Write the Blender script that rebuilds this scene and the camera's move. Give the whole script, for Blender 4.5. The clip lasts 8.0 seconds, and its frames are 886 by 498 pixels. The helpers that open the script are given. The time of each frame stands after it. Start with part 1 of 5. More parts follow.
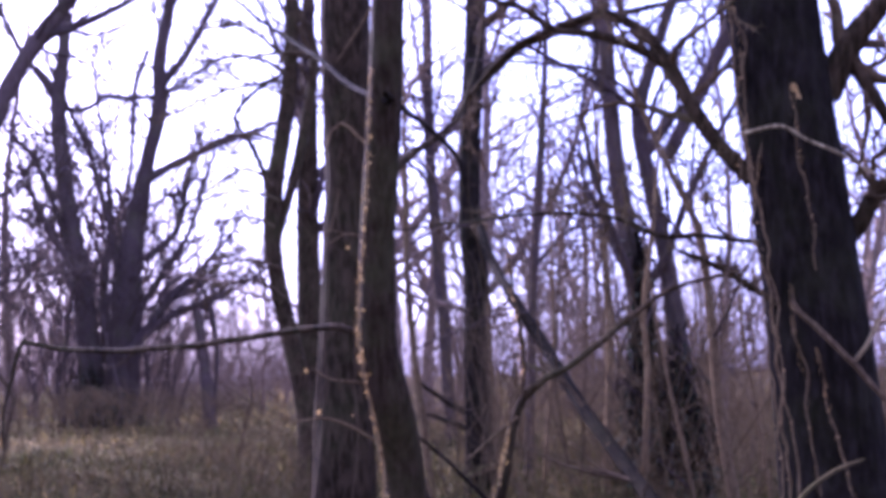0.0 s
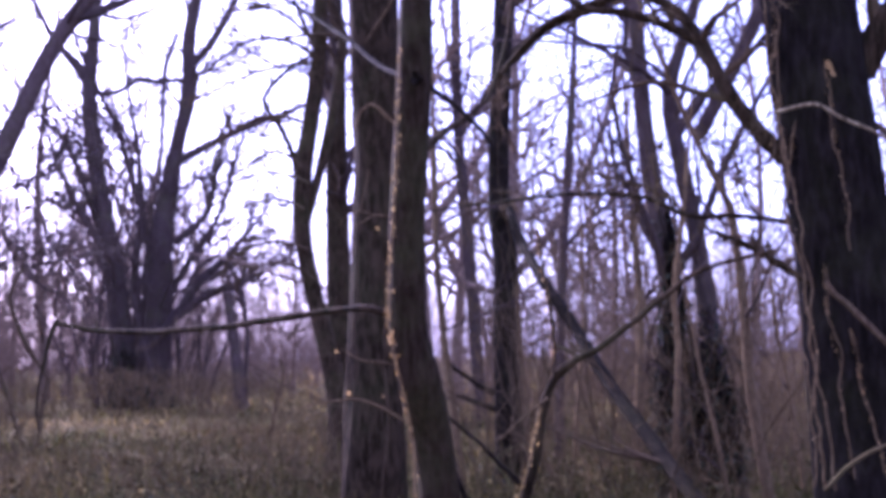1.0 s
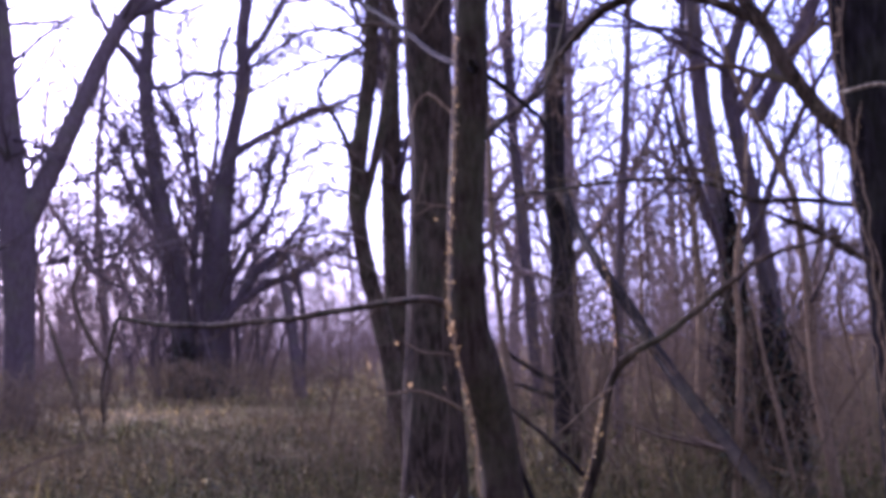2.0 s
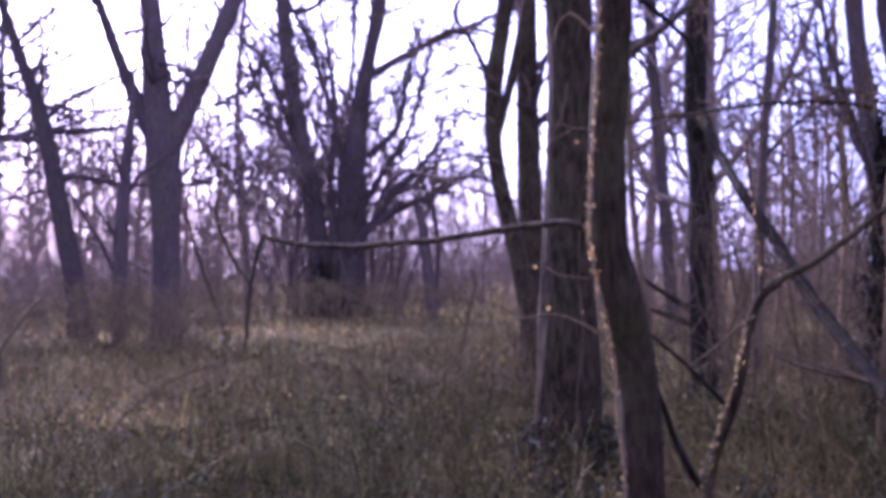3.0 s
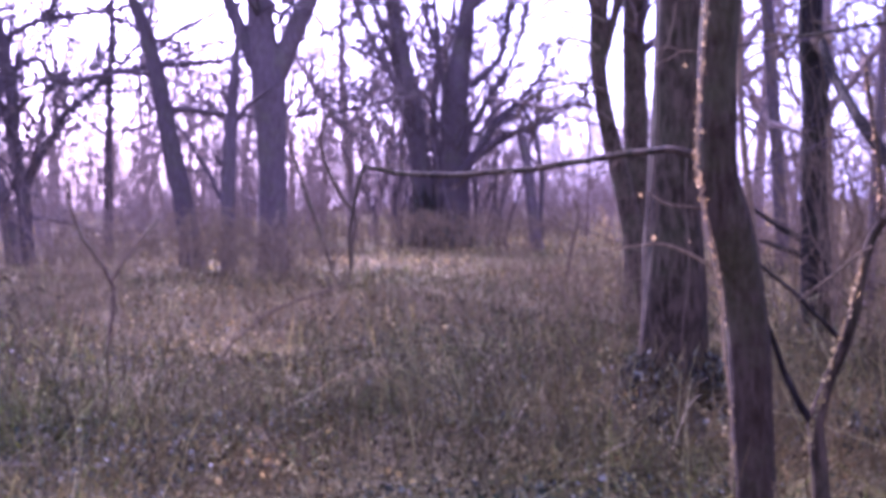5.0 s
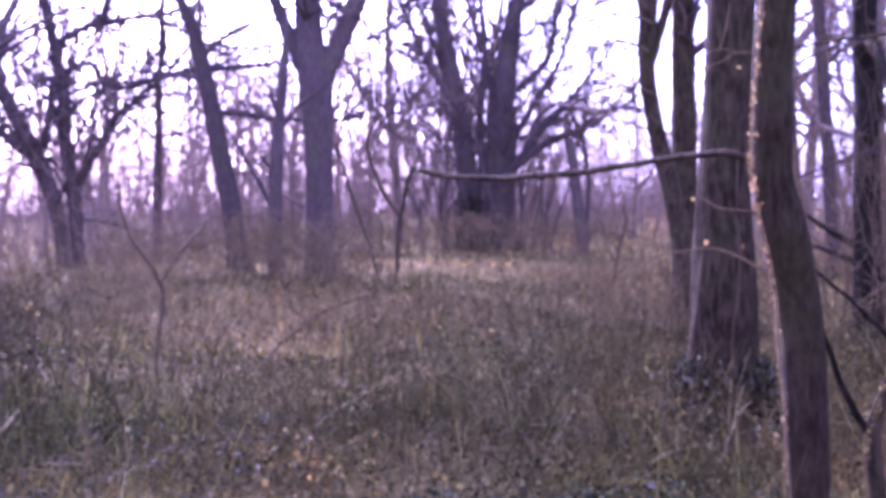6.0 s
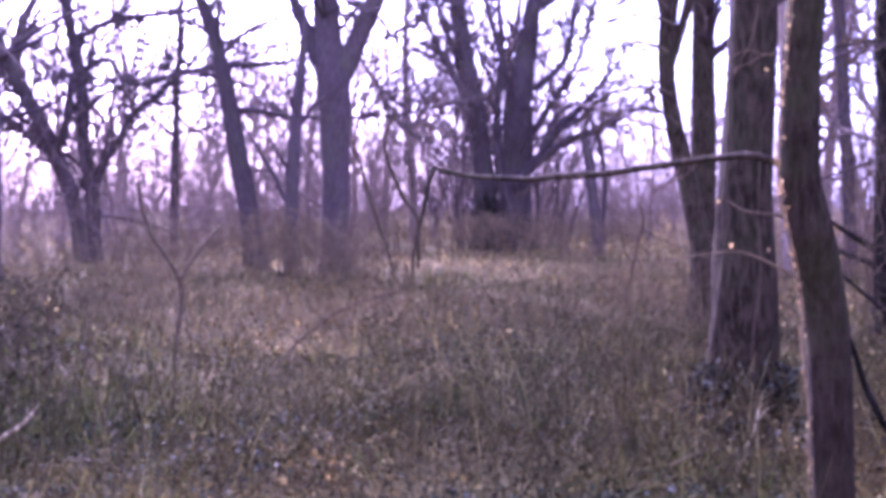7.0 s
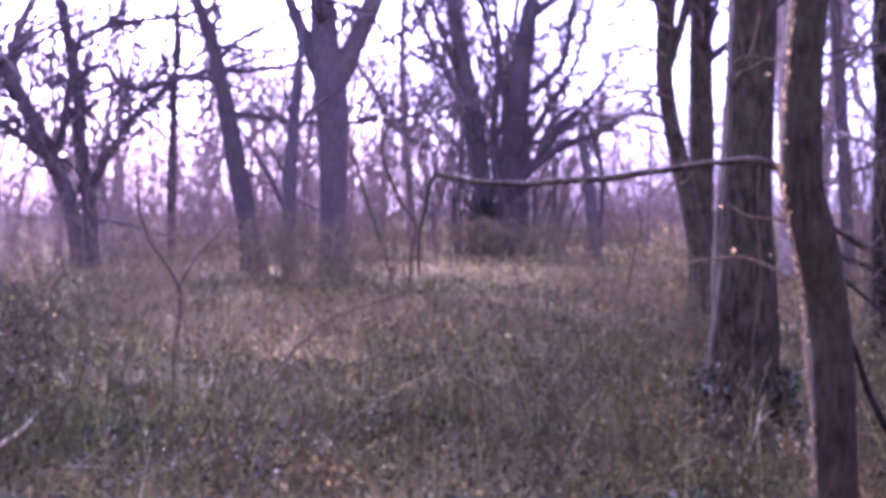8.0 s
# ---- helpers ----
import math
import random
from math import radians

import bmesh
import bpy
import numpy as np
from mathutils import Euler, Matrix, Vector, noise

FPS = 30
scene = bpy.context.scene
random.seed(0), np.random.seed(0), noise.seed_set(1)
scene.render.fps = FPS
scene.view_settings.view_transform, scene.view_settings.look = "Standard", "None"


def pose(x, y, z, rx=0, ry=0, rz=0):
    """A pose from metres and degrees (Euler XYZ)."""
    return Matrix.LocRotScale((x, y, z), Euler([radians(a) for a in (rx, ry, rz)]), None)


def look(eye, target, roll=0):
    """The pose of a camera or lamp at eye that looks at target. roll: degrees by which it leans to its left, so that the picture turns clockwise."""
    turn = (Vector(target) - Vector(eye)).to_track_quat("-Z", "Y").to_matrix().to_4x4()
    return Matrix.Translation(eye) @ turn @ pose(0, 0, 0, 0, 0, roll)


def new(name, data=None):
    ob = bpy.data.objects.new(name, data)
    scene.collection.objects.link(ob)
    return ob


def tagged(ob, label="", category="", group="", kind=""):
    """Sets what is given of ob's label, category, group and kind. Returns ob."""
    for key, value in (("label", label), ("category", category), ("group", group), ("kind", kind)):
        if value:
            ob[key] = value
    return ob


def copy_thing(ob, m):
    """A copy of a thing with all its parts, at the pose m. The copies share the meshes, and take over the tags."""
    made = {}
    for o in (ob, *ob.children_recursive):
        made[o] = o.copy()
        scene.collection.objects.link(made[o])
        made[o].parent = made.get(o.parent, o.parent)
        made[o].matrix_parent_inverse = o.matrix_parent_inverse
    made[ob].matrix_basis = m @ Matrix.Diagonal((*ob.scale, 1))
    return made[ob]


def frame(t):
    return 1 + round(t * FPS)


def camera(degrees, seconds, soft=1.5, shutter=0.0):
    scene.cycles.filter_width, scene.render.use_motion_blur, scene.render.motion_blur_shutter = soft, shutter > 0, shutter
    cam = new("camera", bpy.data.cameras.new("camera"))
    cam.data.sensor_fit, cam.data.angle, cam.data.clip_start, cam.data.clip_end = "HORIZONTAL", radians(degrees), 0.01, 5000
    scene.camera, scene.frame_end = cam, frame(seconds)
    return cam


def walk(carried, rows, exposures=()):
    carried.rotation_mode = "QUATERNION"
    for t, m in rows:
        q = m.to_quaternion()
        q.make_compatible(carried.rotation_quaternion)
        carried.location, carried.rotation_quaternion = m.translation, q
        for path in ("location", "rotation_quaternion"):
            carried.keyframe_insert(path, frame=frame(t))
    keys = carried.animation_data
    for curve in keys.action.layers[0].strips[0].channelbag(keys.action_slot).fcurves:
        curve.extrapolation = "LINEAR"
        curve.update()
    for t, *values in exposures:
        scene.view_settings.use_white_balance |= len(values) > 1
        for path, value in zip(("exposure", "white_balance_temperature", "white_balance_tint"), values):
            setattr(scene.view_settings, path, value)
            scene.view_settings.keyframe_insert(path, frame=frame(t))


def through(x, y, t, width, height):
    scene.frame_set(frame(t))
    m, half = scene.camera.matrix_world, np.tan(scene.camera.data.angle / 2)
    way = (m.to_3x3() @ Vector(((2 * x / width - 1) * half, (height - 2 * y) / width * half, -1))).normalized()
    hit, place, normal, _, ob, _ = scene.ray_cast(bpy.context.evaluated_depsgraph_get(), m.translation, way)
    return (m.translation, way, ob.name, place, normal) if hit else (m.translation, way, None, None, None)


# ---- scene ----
# ---------- camera ----------
cam = camera(43.08, 8.0, soft=4.5)
PATH = [
    (0.0, pose(0.116, -0.151, 1.594, 96.49, 1.21, -0.90)),
    (0.5, pose(0.111, -0.131, 1.591, 96.16, 1.01, 0.44)),
    (1.0, pose(0.112, -0.133, 1.591, 95.60, 1.21, 0.58)),
    (1.2, pose(0.122, -0.117, 1.608, 95.02, 1.39, 1.39)),
    (2.3, pose(0.084, -0.096, 1.605, 95.00, 1.59, 3.85)),
    (2.5, pose(0.083, -0.093, 1.604, 94.75, 1.24, 4.51)),
    (3.0, pose(0.063, -0.089, 1.605, 91.29, 0.82, 10.14)),
    (3.5, pose(0.068, -0.072, 1.598, 88.00, 1.62, 13.07)),
    (4.0, pose(0.070, -0.071, 1.595, 88.14, 1.79, 13.78)),
    (4.5, pose(0.070, -0.055, 1.591, 87.90, 1.49, 14.41)),
    (5.0, pose(0.058, -0.027, 1.597, 87.83, 0.87, 15.42)),
    (5.2, pose(0.052, -0.009, 1.601, 87.64, 0.96, 16.21)),
    (6.3, pose(0.026, -0.001, 1.595, 88.16, 0.44, 17.97)),
    (6.5, pose(0.016, 0.002, 1.599, 88.15, 0.22, 18.05)),
    (7.0, pose(-0.000, 0.000, 1.600, 88.00, 0.10, 18.50)),
    (7.5, pose(-0.010, -0.006, 1.595, 87.56, -0.10, 18.20)),
    (8.0, pose(-0.021, 0.008, 1.605, 88.21, 0.22, 18.34)),
]
LIGHT = [(0.0, 1.8, 4600, 60), (2.5, 1.72, 4600, 60), (3.0, 1.85, 4580, 64), (3.5, 2.6, 4560, 77), (8.0, 2.6, 4560, 77)]
walk(cam, PATH, LIGHT)

# ---------- sky and sun ----------
SUN_LEFT, SUN_UP = 38.0, 25.0   # degrees left of +y, and above the horizon
world = bpy.data.worlds.new("winter_sky")
scene.world = world
world.use_nodes = True
sky = world.node_tree.nodes.new("ShaderNodeTexSky")
sky.sky_type = "NISHITA"
sky.sun_disc = False
sky.sun_elevation = radians(SUN_UP)
sky.sun_rotation = radians(-SUN_LEFT)
sky.dust_density = 3.0
sky.ozone_density = 0.7
veil = world.node_tree.nodes.new("ShaderNodeMix")   # thin even winter haze over the blue
veil.data_type = "RGBA"
veil.inputs[0].default_value = 0.5
veil.inputs[7].default_value = (5.6, 5.25, 5.7, 1)
world.node_tree.links.new(sky.outputs[0], veil.inputs[6])
world.node_tree.links.new(veil.outputs[2], world.node_tree.nodes["Background"].inputs[0])
world.node_tree.nodes["Background"].inputs[1].default_value = 0.15
sun = new("sun", bpy.data.lights.new("sun", "SUN"))
sun.data.energy = 4.8
sun.data.angle = radians(1.5)
sun.data.color = (1.0, 0.83, 0.56)
sun.matrix_world = look((0, 0, 0), (math.sin(radians(SUN_LEFT)), -math.cos(radians(SUN_LEFT)), -math.tan(radians(SUN_UP))))


# ---------- materials ----------
def material(name):
    m = bpy.data.materials.new(name)
    m.use_nodes = True
    return m, m.node_tree, m.node_tree.nodes["Principled BSDF"]


def node(tree, kind, **values):
    n = tree.nodes.new(kind)
    for key, value in values.items():
        n.inputs[key.replace("_", " ")].default_value = value
    return n


def ramp(tree, source, stops):
    n = tree.nodes.new("ShaderNodeValToRGB")
    while len(n.color_ramp.elements) < len(stops):
        n.color_ramp.elements.new(0.5)
    for e, (at, c) in zip(n.color_ramp.elements, stops):
        e.position, e.color = at, (*c, 1)
    tree.links.new(source, n.inputs[0])
    return n.outputs[0]


def blend(tree, factor, a, b, how="MIX"):
    n = tree.nodes.new("ShaderNodeMix")
    n.data_type, n.blend_type = "RGBA", how
    for socket, value in ((n.inputs[0], factor), (n.inputs[6], a), (n.inputs[7], b)):
        if isinstance(value, bpy.types.NodeSocket):
            tree.links.new(value, socket)
        else:
            socket.default_value = value if isinstance(value, float) else (*value, 1)
    return n.outputs[2]


def bark(name, dark, mid, pale, moss=0.3, furrow=9.0, bump=0.6, lichen=0.6):
    """Furrowed bark: upright ridges, grey lichen blotches, a little green."""
    m, t, b = material(name)
    where = t.nodes.new("ShaderNodeTexCoord")
    squash = t.nodes.new("ShaderNodeMapping")
    squash.inputs["Scale"].default_value = (1, 1, 0.24)
    t.links.new(where.outputs["Object"], squash.inputs[0])
    ridge = node(t, "ShaderNodeTexNoise", Scale=furrow * 3.2, Detail=6.0, Roughness=0.7, Distortion=0.2)
    t.links.new(squash.outputs[0], ridge.inputs["Vector"])
    blotch = node(t, "ShaderNodeTexNoise", Scale=5.0, Detail=5.0, Roughness=0.6)
    t.links.new(where.outputs["Object"], blotch.inputs["Vector"])
    green = node(t, "ShaderNodeTexNoise", Scale=1.6, Detail=6.0, Roughness=0.7)
    t.links.new(where.outputs["Object"], green.inputs["Vector"])
    base = ramp(t, ridge.outputs[0], [(0.36, dark), (0.5, mid), (0.66, pale)])
    spots = ramp(t, blotch.outputs[0], [(0.5, (0, 0, 0)), (0.72, (lichen, lichen, lichen))])
    mixed = blend(t, spots, base, pale)
    mossy = ramp(t, green.outputs[0], [(0.48, (0, 0, 0)), (0.68, (moss, moss, moss))])
    mixed = blend(t, mossy, mixed, (0.08, 0.088, 0.03))
    info = t.nodes.new("ShaderNodeObjectInfo")
    vary = ramp(t, info.outputs["Random"], [(0.0, (0.8, 0.78, 0.8)), (1.0, (1.2, 1.15, 1.1))])
    mixed = blend(t, 1.0, mixed, vary, "MULTIPLY")
    t.links.new(mixed, b.inputs["Base Color"])
    b.inputs["Roughness"].default_value = 0.9
    b.inputs["Specular IOR Level"].default_value = 0.04
    up = node(t, "ShaderNodeBump", Strength=bump, Distance=0.03)
    t.links.new(ridge.outputs[0], up.inputs["Height"])
    t.links.new(up.outputs[0], b.inputs["Normal"])
    return m


def dry_leafy(name, stops, through=0.5, gloss=0.08):
    """Thin dry plant matter, each piece in its own shade, that lets some light through."""
    m, t, b = material(name)
    geo = t.nodes.new("ShaderNodeNewGeometry")
    shade = ramp(t, geo.outputs["Random Per Island"], stops)
    patch = node(t, "ShaderNodeTexNoise", Scale=1.3, Detail=5.0, Roughness=0.65)
    t.links.new(geo.outputs["Position"], patch.inputs["Vector"])
    tint = ramp(t, patch.outputs[0], [(0.35, (0.4, 0.44, 0.4)), (0.65, (1.3, 1.2, 1.1))])
    shade = blend(t, 1.0, shade, tint, "MULTIPLY")
    wide = node(t, "ShaderNodeTexNoise", Scale=0.22, Detail=3.0, Roughness=0.6)
    t.links.new(geo.outputs["Position"], wide.inputs["Vector"])
    stand = ramp(t, wide.outputs[0], [(0.38, (0.42, 0.56, 0.38)), (0.5, (0.92, 0.94, 0.88)), (0.62, (1.4, 1.24, 1.12))])
    shade = blend(t, 1.0, shade, stand, "MULTIPLY")
    t.links.new(shade, b.inputs["Base Color"])
    b.inputs["Roughness"].default_value = 0.8 - 0.6 * gloss
    b.inputs["Specular IOR Level"].default_value = gloss
    glow = t.nodes.new("ShaderNodeBsdfTranslucent")
    t.links.new(shade, glow.inputs[0])
    mix = t.nodes.new("ShaderNodeMixShader")
    mix.inputs[0].default_value = through
    t.links.new(b.outputs[0], mix.inputs[1])
    t.links.new(glow.outputs[0], mix.inputs[2])
    t.links.new(mix.outputs[0], t.nodes["Material Output"].inputs[0])
    return m


BARK_OAK = bark("furrowed_bark", (0.0085, 0.0071, 0.0039), (0.0334, 0.0246, 0.0125), (0.0772, 0.0570, 0.0300), 0.35, 9.0, 0.9, 0.4)
BARK_DARK = bark("near_black_bark", (0.0048, 0.0040, 0.0024), (0.0128, 0.0104, 0.0072), (0.0288, 0.0240, 0.0176), 0.18, 8.0, 0.9, 0.2)
BARK_REDDISH = bark("reddish_young_bark", (0.0105, 0.0070, 0.0035), (0.0240, 0.0169, 0.0088), (0.0472, 0.0348, 0.0194), 0.45, 14.0, 0.6)
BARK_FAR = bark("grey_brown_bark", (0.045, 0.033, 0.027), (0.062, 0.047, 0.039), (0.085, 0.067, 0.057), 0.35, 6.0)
BARK_TWIG = bark("twig_bark", (0.0427, 0.0300, 0.0153), (0.0747, 0.0530, 0.0272), (0.1212, 0.0930, 0.0459), 0.5, 20.0, 0.2)
BARK_MOSSY = bark("mossy_dead_bark", (0.0046, 0.0039, 0.0020), (0.0111, 0.0091, 0.0052), (0.0292, 0.0234, 0.0117), 0.12, 10.0, 0.7, 0.2)
# grey bark of the wood behind, paled: distance haze is put into its colour
BARK_HAZED = bark("hazed_grey_bark", (0.087, 0.065, 0.046), (0.183, 0.137, 0.095), (0.287, 0.225, 0.160), 0.3, 6.0)
BRUSH = bark("dry_brush_stems", (0.0611, 0.0420, 0.0195), (0.1203, 0.0860, 0.0399), (0.1950, 0.1520, 0.0714), 0.2, 20.0, 0.2)
BARK_PALE = bark("pale_peeling_bark", (0.0952, 0.0722, 0.0336), (0.2720, 0.2165, 0.1056), (0.6630, 0.5773, 0.2880), 0.3, 14.0, 0.5)
GRASS = dry_leafy("dry_grass", [(0.0, (0.013, 0.013, 0.003)), (0.33, (0.053, 0.048, 0.012)), (0.52, (0.122, 0.105, 0.026)), (0.6, (0.067, 0.095, 0.016)), (0.76, (0.116, 0.138, 0.029)), (0.93, (0.268, 0.229, 0.057)), (1.0, (0.376, 0.355, 0.132))])
WEEDS = dry_leafy("dead_weed_stems", [(0.0, (0.041, 0.033, 0.012)), (0.6, (0.104, 0.082, 0.031)), (0.92, (0.176, 0.146, 0.050)), (1.0, (0.370, 0.348, 0.121))], 0.15)
# straw tan, raised well above GRASS: sunlight on far grass put into the colour
STRAW = dry_leafy("sunlit_pale_straw", [(0.0, (0.144, 0.104, 0.032)), (0.6, (0.372, 0.273, 0.080)), (1.0, (0.628, 0.518, 0.175))])
# pale scraps that stand for sunlit stem edges; also colours the withered leaves
RIM_AND_LEAF = dry_leafy("rim_scraps_and_leaves", [(0.0, (0.10, 0.075, 0.03)), (0.5, (0.28, 0.215, 0.085)), (1.0, (0.58, 0.48, 0.24))])
IVY = dry_leafy("dark_ivy", [(0.0, (0.024, 0.03, 0.018)), (0.5, (0.055, 0.066, 0.042)), (0.85, (0.1, 0.11, 0.075)), (1.0, (0.17, 0.175, 0.14))], 0.2, 0.12)
TANGLE = dry_leafy("leafy_tangle", [(0.0, (0.007, 0.007, 0.003)), (0.28, (0.022, 0.019, 0.007)), (0.45, (0.048, 0.037, 0.012)), (0.58, (0.046, 0.055, 0.020)), (0.7, (0.083, 0.097, 0.040)), (0.82, (0.114, 0.076, 0.023)), (0.93, (0.183, 0.154, 0.056)), (1.0, (0.385, 0.357, 0.150))], 0.35)
LEAVES = dry_leafy("withered_leaves", [(0.0, (0.064, 0.052, 0.019)), (0.5, (0.155, 0.121, 0.044)), (0.88, (0.273, 0.222, 0.084)), (1.0, (0.456, 0.399, 0.181))])


def soil():
    m, t, b = material("leaf_litter_soil")
    geo = t.nodes.new("ShaderNodeNewGeometry")
    fine = node(t, "ShaderNodeTexNoise", Scale=14.0, Detail=8.0, Roughness=0.75)
    wide = node(t, "ShaderNodeTexNoise", Scale=0.35, Detail=5.0)
    for n in (fine, wide):
        t.links.new(geo.outputs["Position"], n.inputs["Vector"])
    c = ramp(t, fine.outputs[0], [(0.3, (0.027, 0.024, 0.008)), (0.5, (0.092, 0.077, 0.025)), (0.72, (0.255, 0.200, 0.066))])
    w = ramp(t, wide.outputs[0], [(0.35, (0.8, 0.85, 0.75)), (0.65, (1.15, 1.05, 1.0))])
    t.links.new(blend(t, 1.0, c, w, "MULTIPLY"), b.inputs["Base Color"])
    b.inputs["Roughness"].default_value = 0.95
    b.inputs["Specular IOR Level"].default_value = 0.04
    up = node(t, "ShaderNodeBump", Strength=0.8, Distance=0.05)
    t.links.new(fine.outputs[0], up.inputs["Height"])
    t.links.new(up.outputs[0], b.inputs["Normal"])
    return m


SOIL = soil()


# ---------- mesh helpers ----------
class Net:
    """Collects tubes and blades, then becomes one mesh."""

    def __init__(self):
        self.v, self.f, self.n = [], [], 0

    def add(self, v, f):
        self.v.append(v.reshape(-1, 3))
        self.f.append(f + self.n)
        self.n += self.v[-1].shape[0]

    def tubes(self, p, r, sides):
        """p: many centre lines (m, k, 3); r: their radii (m, k)."""
        m, k, _ = p.shape
        if m == 0:
            return
        way = np.gradient(p, axis=1)
        way /= np.linalg.norm(way, axis=2, keepdims=True) + 1e-9
        mean = way.mean(axis=1, keepdims=True)
        ref = np.where(np.abs(mean[..., 2:3]) > 0.75, np.array([1.0, 0.1, 0.0]), np.array([0.0, 0.1, 1.0]))
        u = np.cross(way, np.broadcast_to(ref, way.shape))
        u /= np.linalg.norm(u, axis=2, keepdims=True) + 1e-9
        w = np.cross(way, u)
        a = np.arange(sides) * (2 * np.pi / sides)
        ring = p[:, :, None] + r[:, :, None, None] * (u[:, :, None] * np.cos(a)[:, None] + w[:, :, None] * np.sin(a)[:, None])
        i = np.arange(m)[:, None, None] * (k * sides) + np.arange(k - 1)[None, :, None] * sides
        j = np.arange(sides)[None, None, :]
        jn = (j + 1) % sides
        self.add(ring, np.stack([i + j, i + jn, i + jn + sides, i + j + sides], axis=-1).reshape(-1, 4))

    def mesh(self, name, mat, smooth=True):
        v, f = np.concatenate(self.v), np.concatenate(self.f)
        me = bpy.data.meshes.new(name)
        me.vertices.add(len(v))
        me.vertices.foreach_set("co", v.astype(np.float32).ravel())
        me.loops.add(f.size)
        me.loops.foreach_set("vertex_index", f.astype(np.int32).ravel())
        me.polygons.add(len(f))
        me.polygons.foreach_set("loop_start", np.arange(0, f.size, f.shape[1], dtype=np.int32))
        me.polygons.foreach_set("use_smooth", np.full(len(f), smooth))
        me.update(calc_edges=True)
        me.materials.append(mat)
        return me


def part(name, net, mat, parent, label=""):
    """One mesh object from a net, under a thing or under a part."""
    ob = new(name, net.mesh(name, mat))
    ob.parent = parent
    if label:
        tagged(ob, label)
    if name in ("crown", "spray", "foliage"):
        tagged(ob, kind="stuff")
    return ob


def thing(name, label, category, group="", at=(0, 0, 0)):
    ob = tagged(new(name), label, category, group)
    ob.location = at
    return ob


def spline(pts, step):
    """A smooth line through a few control points (x, y, z, radius), at about the given step."""
    c = np.array(pts, float)
    h = np.maximum(np.linalg.norm(np.diff(c[:, :3], axis=0), axis=1), 1e-4)
    slope = np.diff(c, axis=0) / h[:, None]
    bend = np.vstack([slope[:1], (h[1:, None] * slope[:-1] + h[:-1, None] * slope[1:]) / (h[1:] + h[:-1])[:, None], slope[-1:]])
    out = []
    for i in range(len(c) - 1):
        n = max(2, int(h[i] / step))
        t = (np.arange(n) / n)[:, None]
        out.append((2 * t ** 3 - 3 * t ** 2 + 1) * c[i] + (t ** 3 - 2 * t ** 2 + t) * h[i] * bend[i]
                   + (3 * t ** 2 - 2 * t ** 3) * c[i + 1] + (t ** 3 - t ** 2) * h[i] * bend[i + 1])
    out.append(c[-1:])
    s = np.vstack(out)
    s[:, 3] = np.maximum(s[:, 3], 0.002)
    return s


def to_ground(pts, flare=1.35):
    """Carries a stem's lowest control point down into the soil, wider at the foot."""
    p, q = np.array(pts[0]), np.array(pts[1])
    if p[2] < 0.02:
        return pts
    lean = np.clip((p - q)[:2] / max(q[2] - p[2], 0.05), -0.5, 0.5)
    foot = p[:2] + lean * p[2]
    mid = (p[:2] + foot) / 2
    return [(*foot, -0.15, p[3] * flare * 1.1), (*(foot * 0.75 + p[:2] * 0.25), 0.12 * p[2] + 0.05, p[3] * (1 + flare) / 2), (*mid, p[2] * 0.5, p[3] * 1.06), *pts]


def onward(pts, length, bend=0.5):
    """Carries a stem on past its last control point, tapering."""
    p, q = np.array(pts[-1]), np.array(pts[-2])
    way = (p - q)[:3] / np.linalg.norm((p - q)[:3])
    out, r = list(pts), p[3]
    here = p[:3]
    for i in range(1, 4):
        way = way + np.array([0, 0, bend * 0.25])
        way /= np.linalg.norm(way)
        here = here + way * length / 3
        out.append((*here, r * (1 - 0.28 * i)))
    return out


def gnarled(pts, step, sides, rough, seed, knots=0.0):
    """A trunk's skin: a tube with upright furrows, bosses and unevenness."""
    s = spline(pts, step)
    net = Net()
    way = np.gradient(s[:, :3], axis=0)
    way /= np.linalg.norm(way, axis=1, keepdims=True)
    u = np.cross(way, np.array([0.0, 1.0, 0.0]))
    u /= np.linalg.norm(u, axis=1, keepdims=True)
    w = np.cross(way, u)
    a = np.arange(sides) * (2 * np.pi / sides)
    scale = np.ones((len(s), sides))
    for i in range(len(s)):
        z, r = s[i, 2], s[i, 3]
        foot = max(0.0, 1 - z / (2.2 * s[0, 3]))
        for j in range(sides):
            x, y = math.cos(a[j]), math.sin(a[j])
            ridge = 1 - abs(noise.noise((x * 6.5 + seed, y * 6.5, z * 1.1))) * 2.6
            lump = noise.noise((x * 1.3 + seed, y * 1.3 + 7, z * 0.9))
            root = noise.noise((x * 1.9 + seed, y * 1.9, 3.0)) * foot * 0.5
            scale[i, j] = 1 + rough * (0.5 * ridge + 0.9 * lump) + root + knots * max(0, noise.noise((x * 2 + seed, y * 2 + 20, z * 2.2)) - 0.25)
    ring = s[:, None, :3] + (s[:, 3:4] * scale)[:, :, None] * (u[:, None] * np.cos(a)[None, :, None] + w[:, None] * np.sin(a)[None, :, None])
    i = np.arange(len(s) - 1)[:, None] * sides
    j = np.arange(sides)[None]
    jn = (j + 1) % sides
    net.add(ring, np.stack([i + j, i + jn, i + jn + sides, i + j + sides], axis=-1).reshape(-1, 4))
    return net


